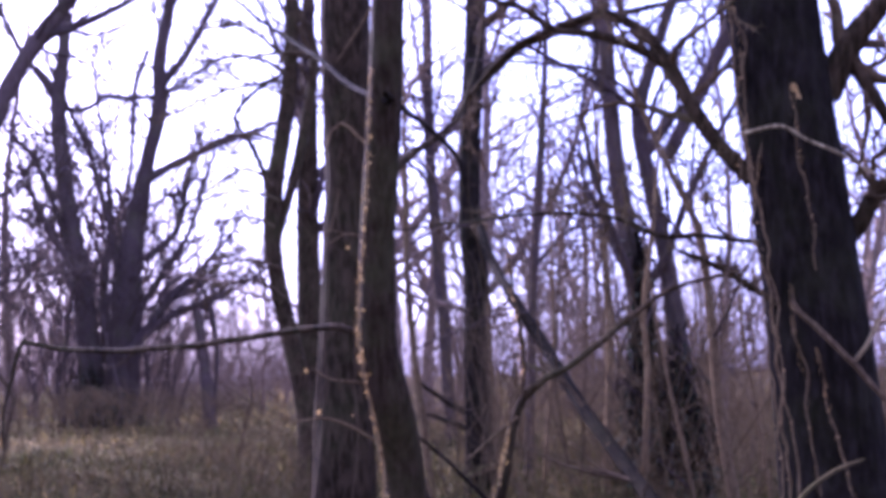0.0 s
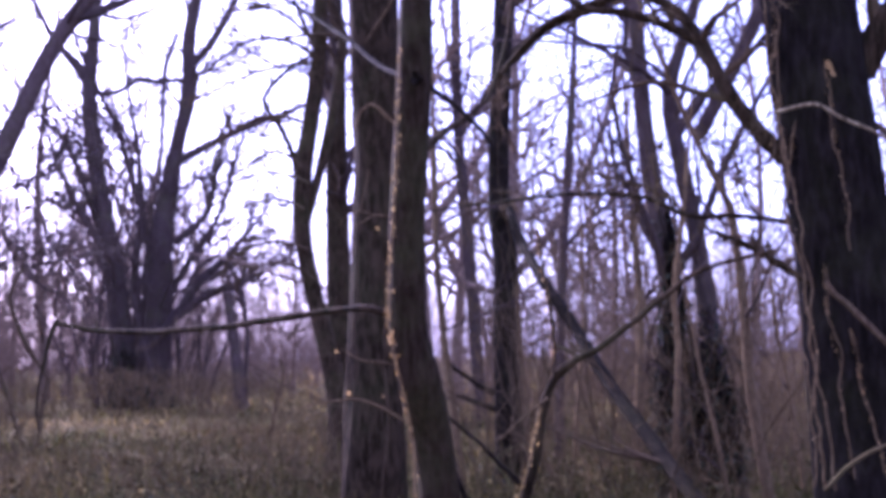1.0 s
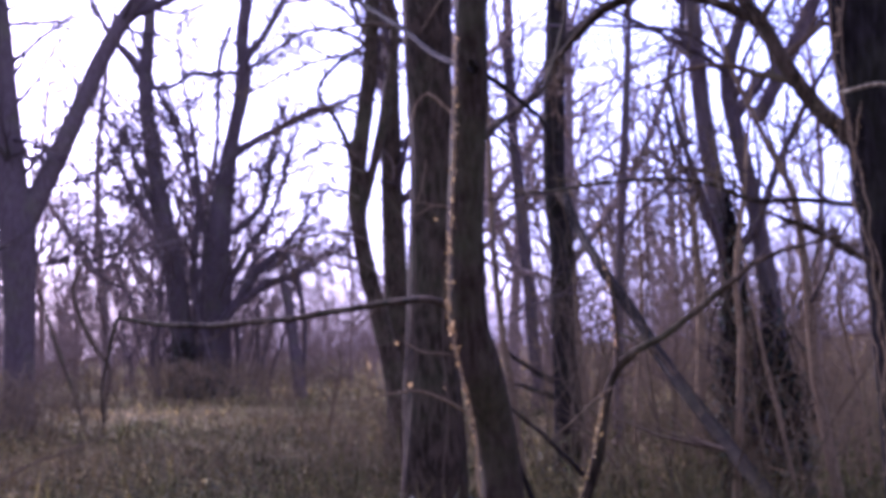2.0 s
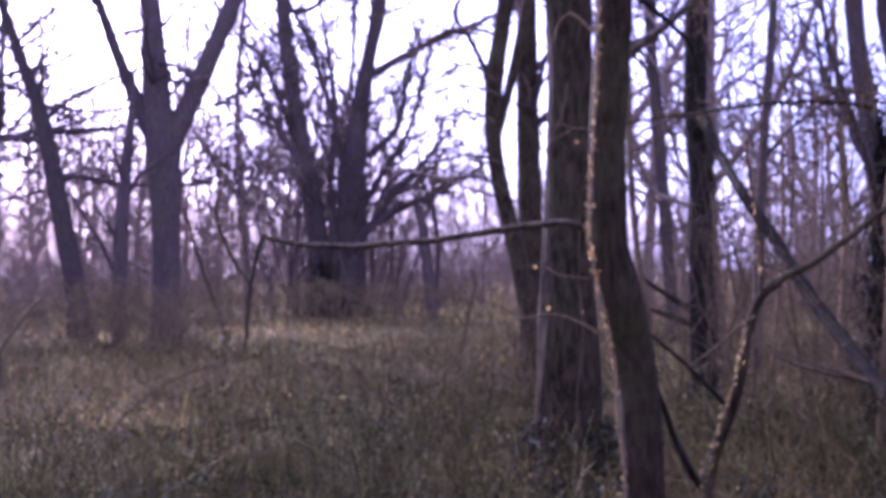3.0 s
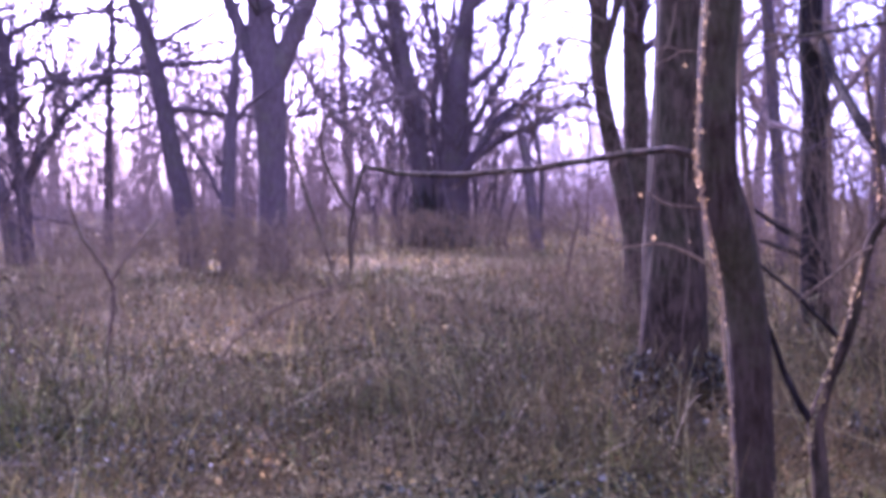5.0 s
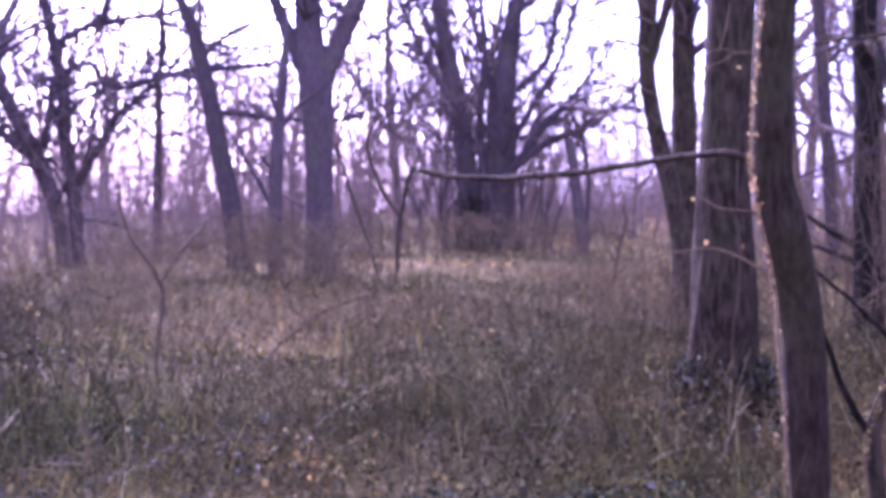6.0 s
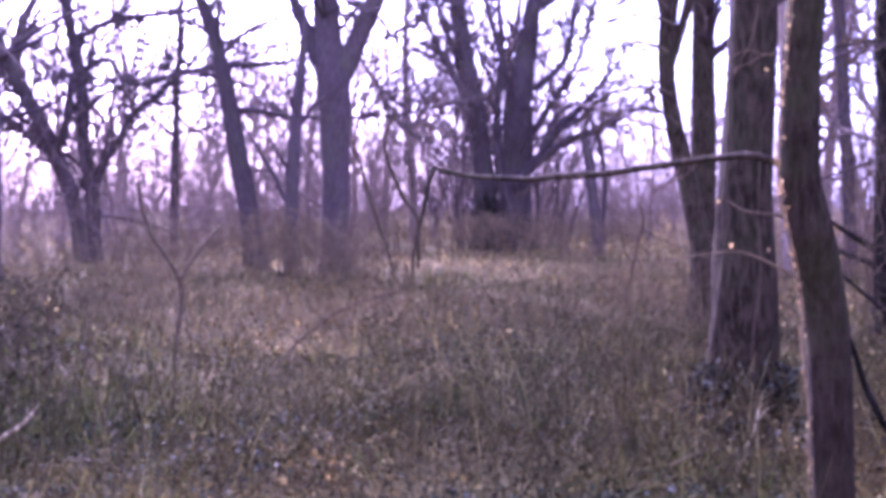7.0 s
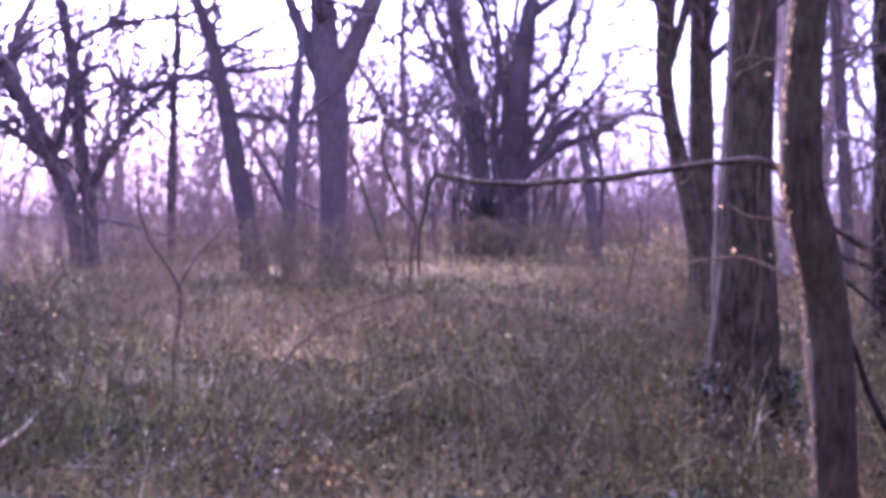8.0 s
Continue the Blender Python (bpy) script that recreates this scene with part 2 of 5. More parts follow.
def sprout(rng, p, r, n, lo, hi, share, spread, lift, wander, k, fine=0.5, least=0.003, most=9.0):
    """n side shoots on each line of p: (m*n, k, 3) lines and their radii."""
    m, kk, _ = p.shape
    length = np.linalg.norm(np.diff(p, axis=1), axis=2).sum(axis=1)
    t = rng.uniform(lo, hi, (m, n))
    pos = t * (kk - 1)
    i = np.minimum(pos.astype(int), kk - 2)
    fr = (pos - i)[..., None]
    rows = np.arange(m)[:, None]
    start = p[rows, i] * (1 - fr) + p[rows, i + 1] * fr
    way = p[rows, i + 1] - p[rows, i]
    way /= np.linalg.norm(way, axis=2, keepdims=True) + 1e-9
    r0 = (r[rows, i] * (1 - fr[..., 0]) + r[rows, i + 1] * fr[..., 0]) * fine * rng.uniform(0.6, 1.1, (m, n))
    side = rng.normal(size=(m, n, 3))
    side -= (side * way).sum(axis=2, keepdims=True) * way
    side /= np.linalg.norm(side, axis=2, keepdims=True) + 1e-9
    ang = rng.normal(spread, 0.25, (m, n, 1))
    d = way * np.cos(ang) + side * np.sin(ang)
    d[..., 2] += lift
    d /= np.linalg.norm(d, axis=2, keepdims=True)
    size = length[:, None] * share * (1.15 - 0.75 * t) * rng.uniform(0.55, 1.25, (m, n))
    d, start, r0, size = d.reshape(-1, 3), start.reshape(-1, 3), np.clip(r0.reshape(-1), least, max(most, least)), size.reshape(-1)
    out = np.zeros((m * n, k, 3))
    out[:, 0] = start
    for q in range(1, k):
        d = d + rng.normal(size=d.shape) * wander
        d[:, 2] += lift * 0.25
        d /= np.linalg.norm(d, axis=1, keepdims=True)
        out[:, q] = out[:, q - 1] + d * (size / (k - 1))[:, None]
    taper = np.linspace(1, 0.25, k)[None]
    return out, r0[:, None] * taper


def even(pts, k):
    """A stem's line at k even steps, for sprouting."""
    s = spline(pts, 0.2)
    i = np.linspace(0, len(s) - 1, k)
    cols = [np.interp(i, np.arange(len(s)), s[:, c]) for c in range(4)]
    return np.stack(cols[:3], axis=1)[None], cols[3][None]


def crown(rng, stems, limbs=8, branches=6, twigs=5, lo=0.4, share=0.32, spread=0.85, lift=0.12, wander=0.3, least=0.004, far=False):
    """Limbs, branches and twigs on stems, thinner at each step; far trees take plainer tubes."""
    net = Net()
    for pts in stems:
        p, r = even(pts, 12)
        p1, r1 = sprout(rng, p, r, limbs, lo, 0.98, share, spread, lift, wander, 6 if far else 8, 0.55, least * 2.2, 0.07)
        net.tubes(p1, r1, 4 if far else 6)
        p2, r2 = sprout(rng, p1, r1, branches, 0.15, 0.98, 0.55, 0.8, lift * 0.6, wander, 4 if far else 6, 0.6, least * 1.4)
        net.tubes(p2, r2, 3 if far else 4)
        if twigs:
            p3, r3 = sprout(rng, p2, r2, twigs, 0.15, 1.0, 0.6, 0.75, lift * 0.4, wander, 3 if far else 4, 0.65, least)
            net.tubes(p3, r3, 3)
    return net


def tube_part(name, pts, mat, parent, label="", step=0.08, sides=8, wobble=0.0, seed=1):
    """A limb, shoot or climbing stem along a few control points."""
    s = spline(pts, step)
    if wobble:
        for i in range(len(s)):
            s[i, :3] += np.array(noise.noise_vector((seed, i * 0.35, 0.5))) * wobble
    net = Net()
    s[-1, 3] *= 0.4
    net.tubes(s[None, :, :3], s[None, :, 3], sides)
    return part(name, net, mat, parent, label)


def ribbons(net, rng, root, way, size, width, droop, k=4):
    """Thin bent blades from each root."""
    n = len(root)
    p = np.zeros((n, k, 3))
    p[:, 0] = root
    d = way.copy()
    for q in range(1, k):
        d = d + rng.normal(0, 0.18, d.shape)
        d[:, 2] -= droop
        d /= np.linalg.norm(d, axis=1, keepdims=True)
        p[:, q] = p[:, q - 1] + d * (size / (k - 1))[:, None]
    side = np.stack([rng.normal(size=n), rng.normal(size=n), rng.normal(0, 0.2, n)], axis=1)
    side /= np.linalg.norm(side, axis=1, keepdims=True)
    w = width[:, None] * np.linspace(1, 0.25, k)[None] / 2
    edge = side[:, None] * w[..., None]
    ring = np.stack([p - edge, p + edge], axis=2)
    i = np.arange(n)[:, None] * (2 * k) + np.arange(k - 1)[None] * 2
    net.add(ring, np.stack([i, i + 1, i + 3, i + 2], axis=-1).reshape(-1, 4))


def lit_flakes(parent, pts, n, seed, size=0.013):
    """Loose pale bark scraps along a stem, which also stand for its sunlit rim."""
    rng = np.random.default_rng(seed)
    p, r = even(pts, 40)
    i = np.minimum((rng.random(n) ** 0.8 * 39).astype(int), 38)
    at = p[0, i] + (p[0, i + 1] - p[0, i]) * rng.random((n, 1)) + rng.normal(0, 0.006, (n, 3))
    way = rng.normal(0, 0.4, (n, 3))
    way[:, 2] += 1
    way /= np.linalg.norm(way, axis=1, keepdims=True)
    length = rng.uniform(0.5, 2.2, n) * size
    net = Net()
    ribbons(net, rng, at, way, length, length * 0.5, 0.1, 3)
    tagged(part("peeling_bark", net, RIM_AND_LEAF, parent, "pale yellowish peeling scraps that stand for a sunlit edge"), kind="stuff")


def dead_leaf(parent, x, y, z, size, seed):
    """One curled withered leaf hanging on a twig."""
    rng = np.random.default_rng(seed)
    net = Net()
    way = np.array([[rng.normal(0, 0.5), rng.normal(0, 0.5), -0.6]])
    k = 5
    p = np.zeros((k, 3))
    d = way[0] / np.linalg.norm(way[0])
    p[0] = (x, y, z)
    for q in range(1, k):
        d = d + np.array([0.25, 0.1, 0.1])
        d /= np.linalg.norm(d)
        p[q] = p[q - 1] + d * size / (k - 1)
    across = np.cross(d, (0.3, 1.0, 0.2))
    across /= np.linalg.norm(across)
    wide = np.array([0.1, 0.5, 0.6, 0.4, 0.05])[:, None] * size * 0.5
    lift = np.array([0, 0, 1.0]) * wide * 0.5
    v = np.stack([p - across * wide + lift, p, p + across * wide + lift], axis=1)
    i = np.arange(k - 1)[:, None] * 3
    j = np.arange(2)[None]
    net.add(v, np.stack([i + j, i + j + 1, i + j + 4, i + j + 3], axis=-1).reshape(-1, 4))
    part("dead_leaf", net, RIM_AND_LEAF, parent, "curled pale withered leaf")


def leaflets(net, rng, at, size, tilt=0.8):
    """Small pointed leaves, folded along the midrib, one at each place."""
    n = len(at)
    way = rng.normal(0, 1, (n, 3))
    way[:, 2] = way[:, 2] * tilt - 0.15
    way /= np.linalg.norm(way, axis=1, keepdims=True)
    side = np.cross(way, rng.normal(0, 1, (n, 3)))
    side /= np.linalg.norm(side, axis=1, keepdims=True) + 1e-9
    up = np.cross(way, side)
    s = size[:, None]
    wide = s * rng.uniform(0.28, 0.5, (n, 1))
    mid = at + way * s * 0.45 + up * s * 0.12
    v = np.stack([at, mid + side * wide, at + way * s, mid - side * wide], axis=1)
    net.add(v, np.arange(n)[:, None] * 4 + np.arange(4)[None])


# ---------- ground ----------
def height(x, y):
    """Gentle unevenness of the woodland floor, which rises a little at the back of the clearing."""
    d = math.hypot(x, y)
    q = min(max((d - 42.0) / 36.0, 0.0), 1.0)
    return 0.4 * min(max((d - 72.0) / 58.0, 0.0), 1.0) + 1.15 * q * q * (3 - 2 * q) + 0.10 * noise.noise((x * 0.11, y * 0.11, 0)) + 0.05 * noise.noise((x * 0.5, y * 0.5, 4))


def ground():
    xs = np.concatenate([[-1500, -600, -250, -120], np.arange(-60, 45, 0.7), [90, 250, 600, 1500]])
    ys = np.concatenate([[-1500, -600, -250, -100, -40], np.arange(-10, 90, 0.7), [130, 250, 600, 1500]])
    v = np.zeros((len(xs), len(ys), 3))
    for i, x in enumerate(xs):
        for j, y in enumerate(ys):
            v[i, j] = (x, y, height(x, y))
    i = np.arange(len(xs) - 1)[:, None] * len(ys)
    j = np.arange(len(ys) - 1)[None]
    net = Net()
    net.add(v, np.stack([i + j, i + j + len(ys), i + j + len(ys) + 1, i + j + 1], axis=-1).reshape(-1, 4))
    tagged(new("ground", net.mesh("ground", SOIL)), "brown leaf-littered winter woodland floor", "ground", kind="structure")


ground()


# ---------- the trees in the middle of the clearing's edge ----------
def big_trunk_tree():
    """A stout furrowed trunk that forks off no limb below the canopy."""
    rng = np.random.default_rng(11)
    t = thing("tree", "stout bare tree with dark furrowed bark and climbing stems", "tree")
    stem = to_ground([(-0.51, 8.41, 0.22, 0.275), (-0.51, 8.41, 0.60, 0.253), (-0.51, 8.41, 0.94, 0.239), (-0.51, 8.41, 1.32, 0.2193), (-0.50, 8.41, 1.75, 0.1937), (-0.48, 8.41, 2.29, 0.1764), (-0.46, 8.41, 2.87, 0.1675)] + [(-0.46, 8.33, 3.85, 0.1746), (-0.45, 8.33, 4.53, 0.1893)], 1.25)
    stem = onward(stem, 6.0)
    part("trunk", gnarled(stem, 0.07, 48, 0.08, 3.0), BARK_OAK, t)
    part("crown", crown(rng, [stem], 14, 6, 5, 0.5, 0.3), BARK_TWIG, t)
    tube_part("vine", [(-0.71, 8.01, 0.80, 0.0045), (-0.69, 8.01, 1.24, 0.0056), (-0.61, 8.02, 1.88, 0.0056), (-0.58, 8.02, 2.38, 0.0057), (-0.59, 8.02, 3.00, 0.0046), (-0.60, 8.02, 3.56, 0.0046), (-0.59, 8.02, 4.16, 0.0047), (-0.59, 8.02, 4.60, 0.0035)], BARK_TWIG, t, "climbing stem on the bark", 0.05, 6, 0.02, 2)
    tube_part("vine", [(-0.41, 8.07, -0.17, 0.0073), (-0.40, 8.07, 0.24, 0.0085), (-0.42, 8.06, 0.64, 0.0073), (-0.38, 8.07, 1.13, 0.0073), (-0.40, 8.07, 1.62, 0.0061), (-0.38, 8.07, 2.10, 0.0061)], BARK_TWIG, t, "", 0.05, 6, 0.02, 5)
    return t


def slim_near_tree():
    """The slim, slightly bowed tree close by, with a long level branch."""
    rng = np.random.default_rng(12)
    t = thing("tree", "slim reddish-brown tree with pale flaking stem and scraps for a sunlit edge", "tree")
    stem = to_ground([(0.07, 4.43, 0.45, 0.0776), (0.06, 4.43, 0.62, 0.0775), (0.05, 4.43, 0.85, 0.0797), (0.04, 4.43, 1.07, 0.0818), (0.01, 4.43, 1.29, 0.0862)] + [(-0.03, 4.35, 1.52, 0.083), (-0.07, 4.35, 1.70, 0.0766), (-0.07, 4.34, 1.88, 0.0724), (-0.07, 4.35, 2.09, 0.0705), (-0.05, 4.35, 2.39, 0.0711), (-0.03, 4.35, 2.67, 0.0693), (-0.02, 4.35, 2.91, 0.0674), (-0.01, 4.35, 3.15, 0.0678)], 1.2)
    stem = onward(stem, 4.0)
    part("trunk", gnarled(stem, 0.04, 24, 0.05, 8.0), BARK_REDDISH, t)
    part("crown", crown(rng, [stem[-6:]], 9, 5, 5, 0.3, 0.3), BARK_TWIG, t)
    climber = [(-0.02, 4.33, 0.51, 0.0033), (-0.03, 4.33, 0.82, 0.0043), (-0.05, 4.33, 1.08, 0.0054), (-0.06, 4.33, 1.28, 0.0054)] + [(-0.11, 4.24, 1.55, 0.0044), (-0.14, 4.24, 1.72, 0.0044), (-0.14, 4.24, 1.88, 0.0044), (-0.12, 4.24, 2.10, 0.0044), (-0.10, 4.24, 2.37, 0.0045), (-0.09, 4.24, 2.60, 0.0034), (-0.08, 4.24, 2.83, 0.0034)]
    # paler climbing stem and scraps carry the trunk's sunlit left edge
    vine = tube_part("vine", climber, BRUSH, t, "thin climbing stem", 0.03, 6, 0.01, 3)
    lit_flakes(vine, climber, 520, 33, 0.0085)
    dead_leaf(t, -0.31, 4.41, 1.47, 0.028, 100)
    dead_leaf(t, -0.18, 4.42, 1.45, 0.02, 101)
    dead_leaf(t, -0.37, 4.41, 1.63, 0.018, 102)
    dead_leaf(t, -0.20, 4.44, 2.13, 0.018, 103)
    for i, (x, y, z) in enumerate(((-0.12, 4.22, 2.11), (-0.11, 4.22, 2.26), (-0.13, 4.22, 1.86))):
        dead_leaf(t, x, y, z, 0.02, 104 + i)
    for i, line in enumerate(([(-0.13, 4.33, 2.16, 0.0060), (-0.20, 4.33, 2.17, 0.0053), (-0.25, 4.33, 2.14, 0.0045), (-0.30, 4.33, 2.12, 0.0037), (-0.31, 4.33, 2.08, 0.0030)], [(-0.22, 4.35, 2.36, 0.0050), (-0.23, 4.34, 2.28, 0.0043), (-0.25, 4.33, 2.20, 0.0037), (-0.28, 4.33, 2.15, 0.0030)], [(-0.20, 4.33, 2.17, 0.0040), (-0.24, 4.33, 2.19, 0.0033), (-0.30, 4.33, 2.18, 0.0027), (-0.34, 4.33, 2.13, 0.0020)])):
        tube_part("limb", [(x, y, z, r * 0.6) for x, y, z, r in line], BRUSH, t, "thin pale twig", 0.03, 5, 0.006, 50 + i)
    limb = [(-0.12, 4.50, 1.77, 0.0162), (-0.23, 4.54, 1.81, 0.0154), (-0.34, 4.64, 1.81, 0.0147), (-0.56, 4.77, 1.79, 0.0142), (-0.82, 4.93, 1.77, 0.0149), (-1.11, 5.08, 1.75, 0.0143), (-1.43, 5.26, 1.75, 0.0137), (-1.65, 5.35, 1.77, 0.0113), (-1.85, 5.39, 1.81, 0.01)]
    level = tube_part("limb", limb, BARK_OAK, t, "long level grey-brown branch", 0.05, 8, 0.008, 4)
    tube_part("limb", [(-1.85, 5.41, 1.82, 0.01), (-1.88, 5.39, 1.73, 0.01), (-1.90, 5.39, 1.63, 0.0086), (-1.93, 5.38, 1.49, 0.0086), (-1.93, 5.38, 1.29, 0.0072)], BARK_OAK, t, "", 0.05, 6)
    net = Net()
    p, r = even(limb, 12)
    p1, r1 = sprout(rng, p, r, 10, 0.15, 0.95, 0.13, 0.9, 0.1, 0.2, 5, 0.4, 0.002)
    net.tubes(p1, r1, 4)
    part("spray", net, BARK_TWIG, level)
    tube_part("limb", [(-0.04, 4.43, 1.31, 0.0078), (-0.11, 4.43, 1.36, 0.0067), (-0.20, 4.42, 1.41, 0.0067), (-0.28, 4.42, 1.44, 0.0056), (-0.39, 4.41, 1.43, 0.0045), (-0.53, 4.39, 1.41, 0.0034)], BRUSH, t, "short grey twig", 0.03, 6, 0.006, 7)
    tube_part("limb", [(-0.08, 4.43, 1.55, 0.0066), (-0.17, 4.42, 1.58, 0.0056), (-0.28, 4.42, 1.60, 0.0056), (-0.34, 4.41, 1.64, 0.0034)], BRUSH, t, "", 0.03, 6, 0.006, 8)
    tube_part("limb", [(-0.10, 4.44, 2.55, 0.0059), (-0.15, 4.44, 2.60, 0.0071), (-0.21, 4.44, 2.65, 0.0059), (-0.25, 4.43, 2.62, 0.0047), (-0.28, 4.43, 2.53, 0.0035)], BRUSH, t, "", 0.03, 6, 0.004, 9)
    tube_part("limb", [(-0.06, 4.45, 3.19, 0.006), (-0.11, 4.44, 3.10, 0.006), (-0.18, 4.44, 2.99, 0.0047), (-0.23, 4.44, 2.91, 0.0024)], BRUSH, t, "", 0.03, 6, 0.004, 10)
    tube_part("limb", [(-0.02, 4.24, 2.72, 0.0127), (0.11, 4.55, 2.68, 0.0126), (0.22, 4.85, 2.65, 0.0120), (0.30, 5.15, 2.61, 0.0105), (0.33, 5.34, 2.50, 0.0077)], BARK_DARK, t, "", 0.05, 7, 0.008, 11)
    tube_part("limb", [(-0.01, 4.24, 2.69, 0.0120), (-0.19, 4.64, 2.87, 0.0118), (-0.37, 5.03, 3.11, 0.0118), (-0.58, 5.41, 3.34, 0.0115), (-0.84, 5.77, 3.62, 0.0110), (-1.04, 6.04, 3.85, 0.0103)], BARK_DARK, t, "", 0.05, 7, 0.008, 12)
    tube_part("limb", [(-0.01, 4.35, 2.42, 0.0206), (0.08, 4.55, 2.54, 0.0185), (0.18, 4.75, 2.65, 0.0138), (0.28, 4.95, 2.78, 0.0102), (0.36, 5.14, 2.99, 0.0095), (0.43, 5.34, 3.31, 0.0091), (0.47, 5.44, 3.58, 0.0082)], BARK_OAK, t, "", 0.05, 7, 0.008, 13)
    return t


def bowed_tree():
    """Leaning stem that bows out beside the stout trunk."""
    rng = np.random.default_rng(13)
    t = thing("tree", "bowed bare tree leaning beside the stout trunk", "tree")
    stem = to_ground([(-1.40, 15.02, 0.71, 0.1523), (-1.51, 15.01, 1.38, 0.1396), (-1.68, 14.99, 2.14, 0.1202), (-1.83, 14.96, 2.83, 0.1140), (-1.91, 14.96, 3.44, 0.1144), (-1.88, 14.96, 4.22, 0.1218), (-1.76, 14.98, 5.01, 0.1157), (-1.67, 14.99, 5.79, 0.1029), (-1.64, 14.99, 6.84, 0.0968)], 1.2)
    stem = onward(stem, 6.0)
    part("trunk", gnarled(stem, 0.08, 18, 0.06, 17.0), BARK_OAK, t)
    l1 = [(-1.94, 14.96, 3.99, 0.0506), (-2.04, 14.95, 4.44, 0.0416), (-2.23, 14.92, 4.84, 0.0346), (-2.41, 14.89, 5.14, 0.0323), (-2.16, 14.92, 5.51, 0.0326), (-1.77, 14.98, 5.79, 0.0281)]
    hook = tube_part("limb", l1, BARK_OAK, t)
    l2 = onward([(-1.89, 14.96, 3.36, 0.0611), (-1.68, 14.99, 4.13, 0.0693), (-1.48, 15.01, 5.01, 0.0776), (-1.37, 15.02, 5.64, 0.0780), (-1.34, 15.02, 6.12, 0.0704), (-1.52, 15.01, 6.61, 0.0628), (-1.76, 14.98, 7.00, 0.0471)], 2.0)
    tube_part("limb", l2, BARK_OAK, t)
    # foot of each drooping branch, how far it reaches, its rise and droop, its thickness
    arcs = []
    for x, y, z, reach, rise, droop, thick in (
            (-1.73, 14.83, 5.78, 1.49, 1.13, -1.40, 0.035), (-1.77, 14.98, 5.68, 1.60, 0.02, -0.52, 0.031),
            (-1.83, 14.67, 4.79, 1.36, 0.66, -1.09, 0.030), (-1.74, 15.12, 6.00, 0.96, 1.28, -0.75, 0.032),
            (-1.85, 14.73, 3.62, 1.07, 0.76, -0.94, 0.025), (-1.79, 14.73, 3.08, 1.20, 0.62, -0.85, 0.025),
            (-1.70, 14.73, 2.67, 1.13, 1.04, -1.12, 0.022), (-1.78, 14.73, 3.97, 1.14, 0.69, -0.74, 0.025),
            (-1.88, 14.81, 4.19, 0.77, 0.97, -0.98, 0.027)):
        arcs.append([(x - reach * f, y, z + rise * f + droop * f * f, thick * (1 - 0.47 * f)) for f in (0.0, 0.2, 0.4, 0.6, 0.8, 1.0)])
    for i, pts in enumerate([l1] + arcs):
        branch = hook if i == 0 else tube_part("branch", pts, BARK_TWIG, t, "slender drooping branch", 0.05, 5, 0.008, 40 + i)
        net = Net()
        p, r = even(pts, 12)
        p1, r1 = sprout(rng, p, r, 13, 0.15, 1.0, 0.55, 0.7, -0.02, 0.18, 8, 0.55, 0.010, 0.014)
        net.tubes(p1, r1, 4)
        p2, r2 = sprout(rng, p1, r1, 5, 0.15, 0.95, 0.5, 0.6, -0.02, 0.2, 5, 0.7, 0.008)
        net.tubes(p2, r2, 3)
        part("spray", net, BARK_TWIG, branch)
    part("crown", crown(rng, [stem[-7:], l2], 10, 6, 5, 0.2, 0.4, least=0.007), BARK_TWIG, t)


def straight_tree():
    """Upright tree with a sawn stub, some way behind the slim one."""
    rng = np.random.default_rng(14)
    t = thing("tree", "straight dark bare tree with a pale broken stub", "tree")
    stem = to_ground([(0.76, 13.73, 0.67, 0.1793), (0.76, 13.73, 1.36, 0.1665), (0.76, 13.73, 2.05, 0.1604), (0.77, 13.73, 2.75, 0.1579), (0.71, 13.74, 3.46, 0.1411), (0.72, 13.74, 4.17, 0.1349), (0.76, 13.73, 4.90, 0.1356), (0.81, 13.73, 5.63, 0.1256), (0.84, 13.73, 6.37, 0.1155)], 1.3)
    stem = onward(stem, 6.0)
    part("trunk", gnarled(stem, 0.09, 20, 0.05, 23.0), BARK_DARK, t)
    part("crown", crown(rng, [stem], 16, 6, 5, 0.42, 0.28, least=0.007), BARK_TWIG, t)
    for i, pts in enumerate(([(0.58, 13.40, 1.16, 0.0450), (0.45, 13.40, 1.24, 0.0387), (0.29, 13.40, 1.34, 0.0325), (0.10, 13.40, 1.49, 0.0262), (-0.02, 13.40, 1.63, 0.0200)],
                             [(0.59, 13.40, 0.98, 0.0400), (0.44, 13.40, 1.04, 0.0345), (0.30, 13.40, 1.09, 0.0290), (0.14, 13.40, 1.14, 0.0235), (0.00, 13.40, 1.11, 0.0180)])):
        tube_part("limb", pts, BARK_DARK, t, "dead broken limb", 0.06, 6, 0.015, 50 + i)
    tube_part("stub", [(0.74, 13.49, 3.35, 0.1026), (0.81, 13.49, 3.39, 0.1094), (0.92, 13.48, 3.42, 0.09)], BRUSH, t, "pale broken stub")
    l1 = onward([(0.80, 13.73, 5.26, 0.0931), (1.03, 13.72, 5.44, 0.086), (1.36, 13.69, 5.72, 0.0789), (1.76, 13.65, 5.88, 0.0716), (2.25, 13.58, 6.00, 0.0571)], 2.5, -0.2)
    limb = tube_part("limb", l1, BARK_OAK, t)
    part("spray", crown(rng, [l1], 9, 5, 5, 0.2, 0.4, least=0.007), BARK_TWIG, limb)
    tube_part("shoot", to_ground([(0.95, 13.42, 0.96, 0.0372), (0.92, 13.42, 1.43, 0.0373), (0.90, 13.43, 2.04, 0.0307), (0.89, 13.43, 2.58, 0.024)], 1.0), BRUSH, t)


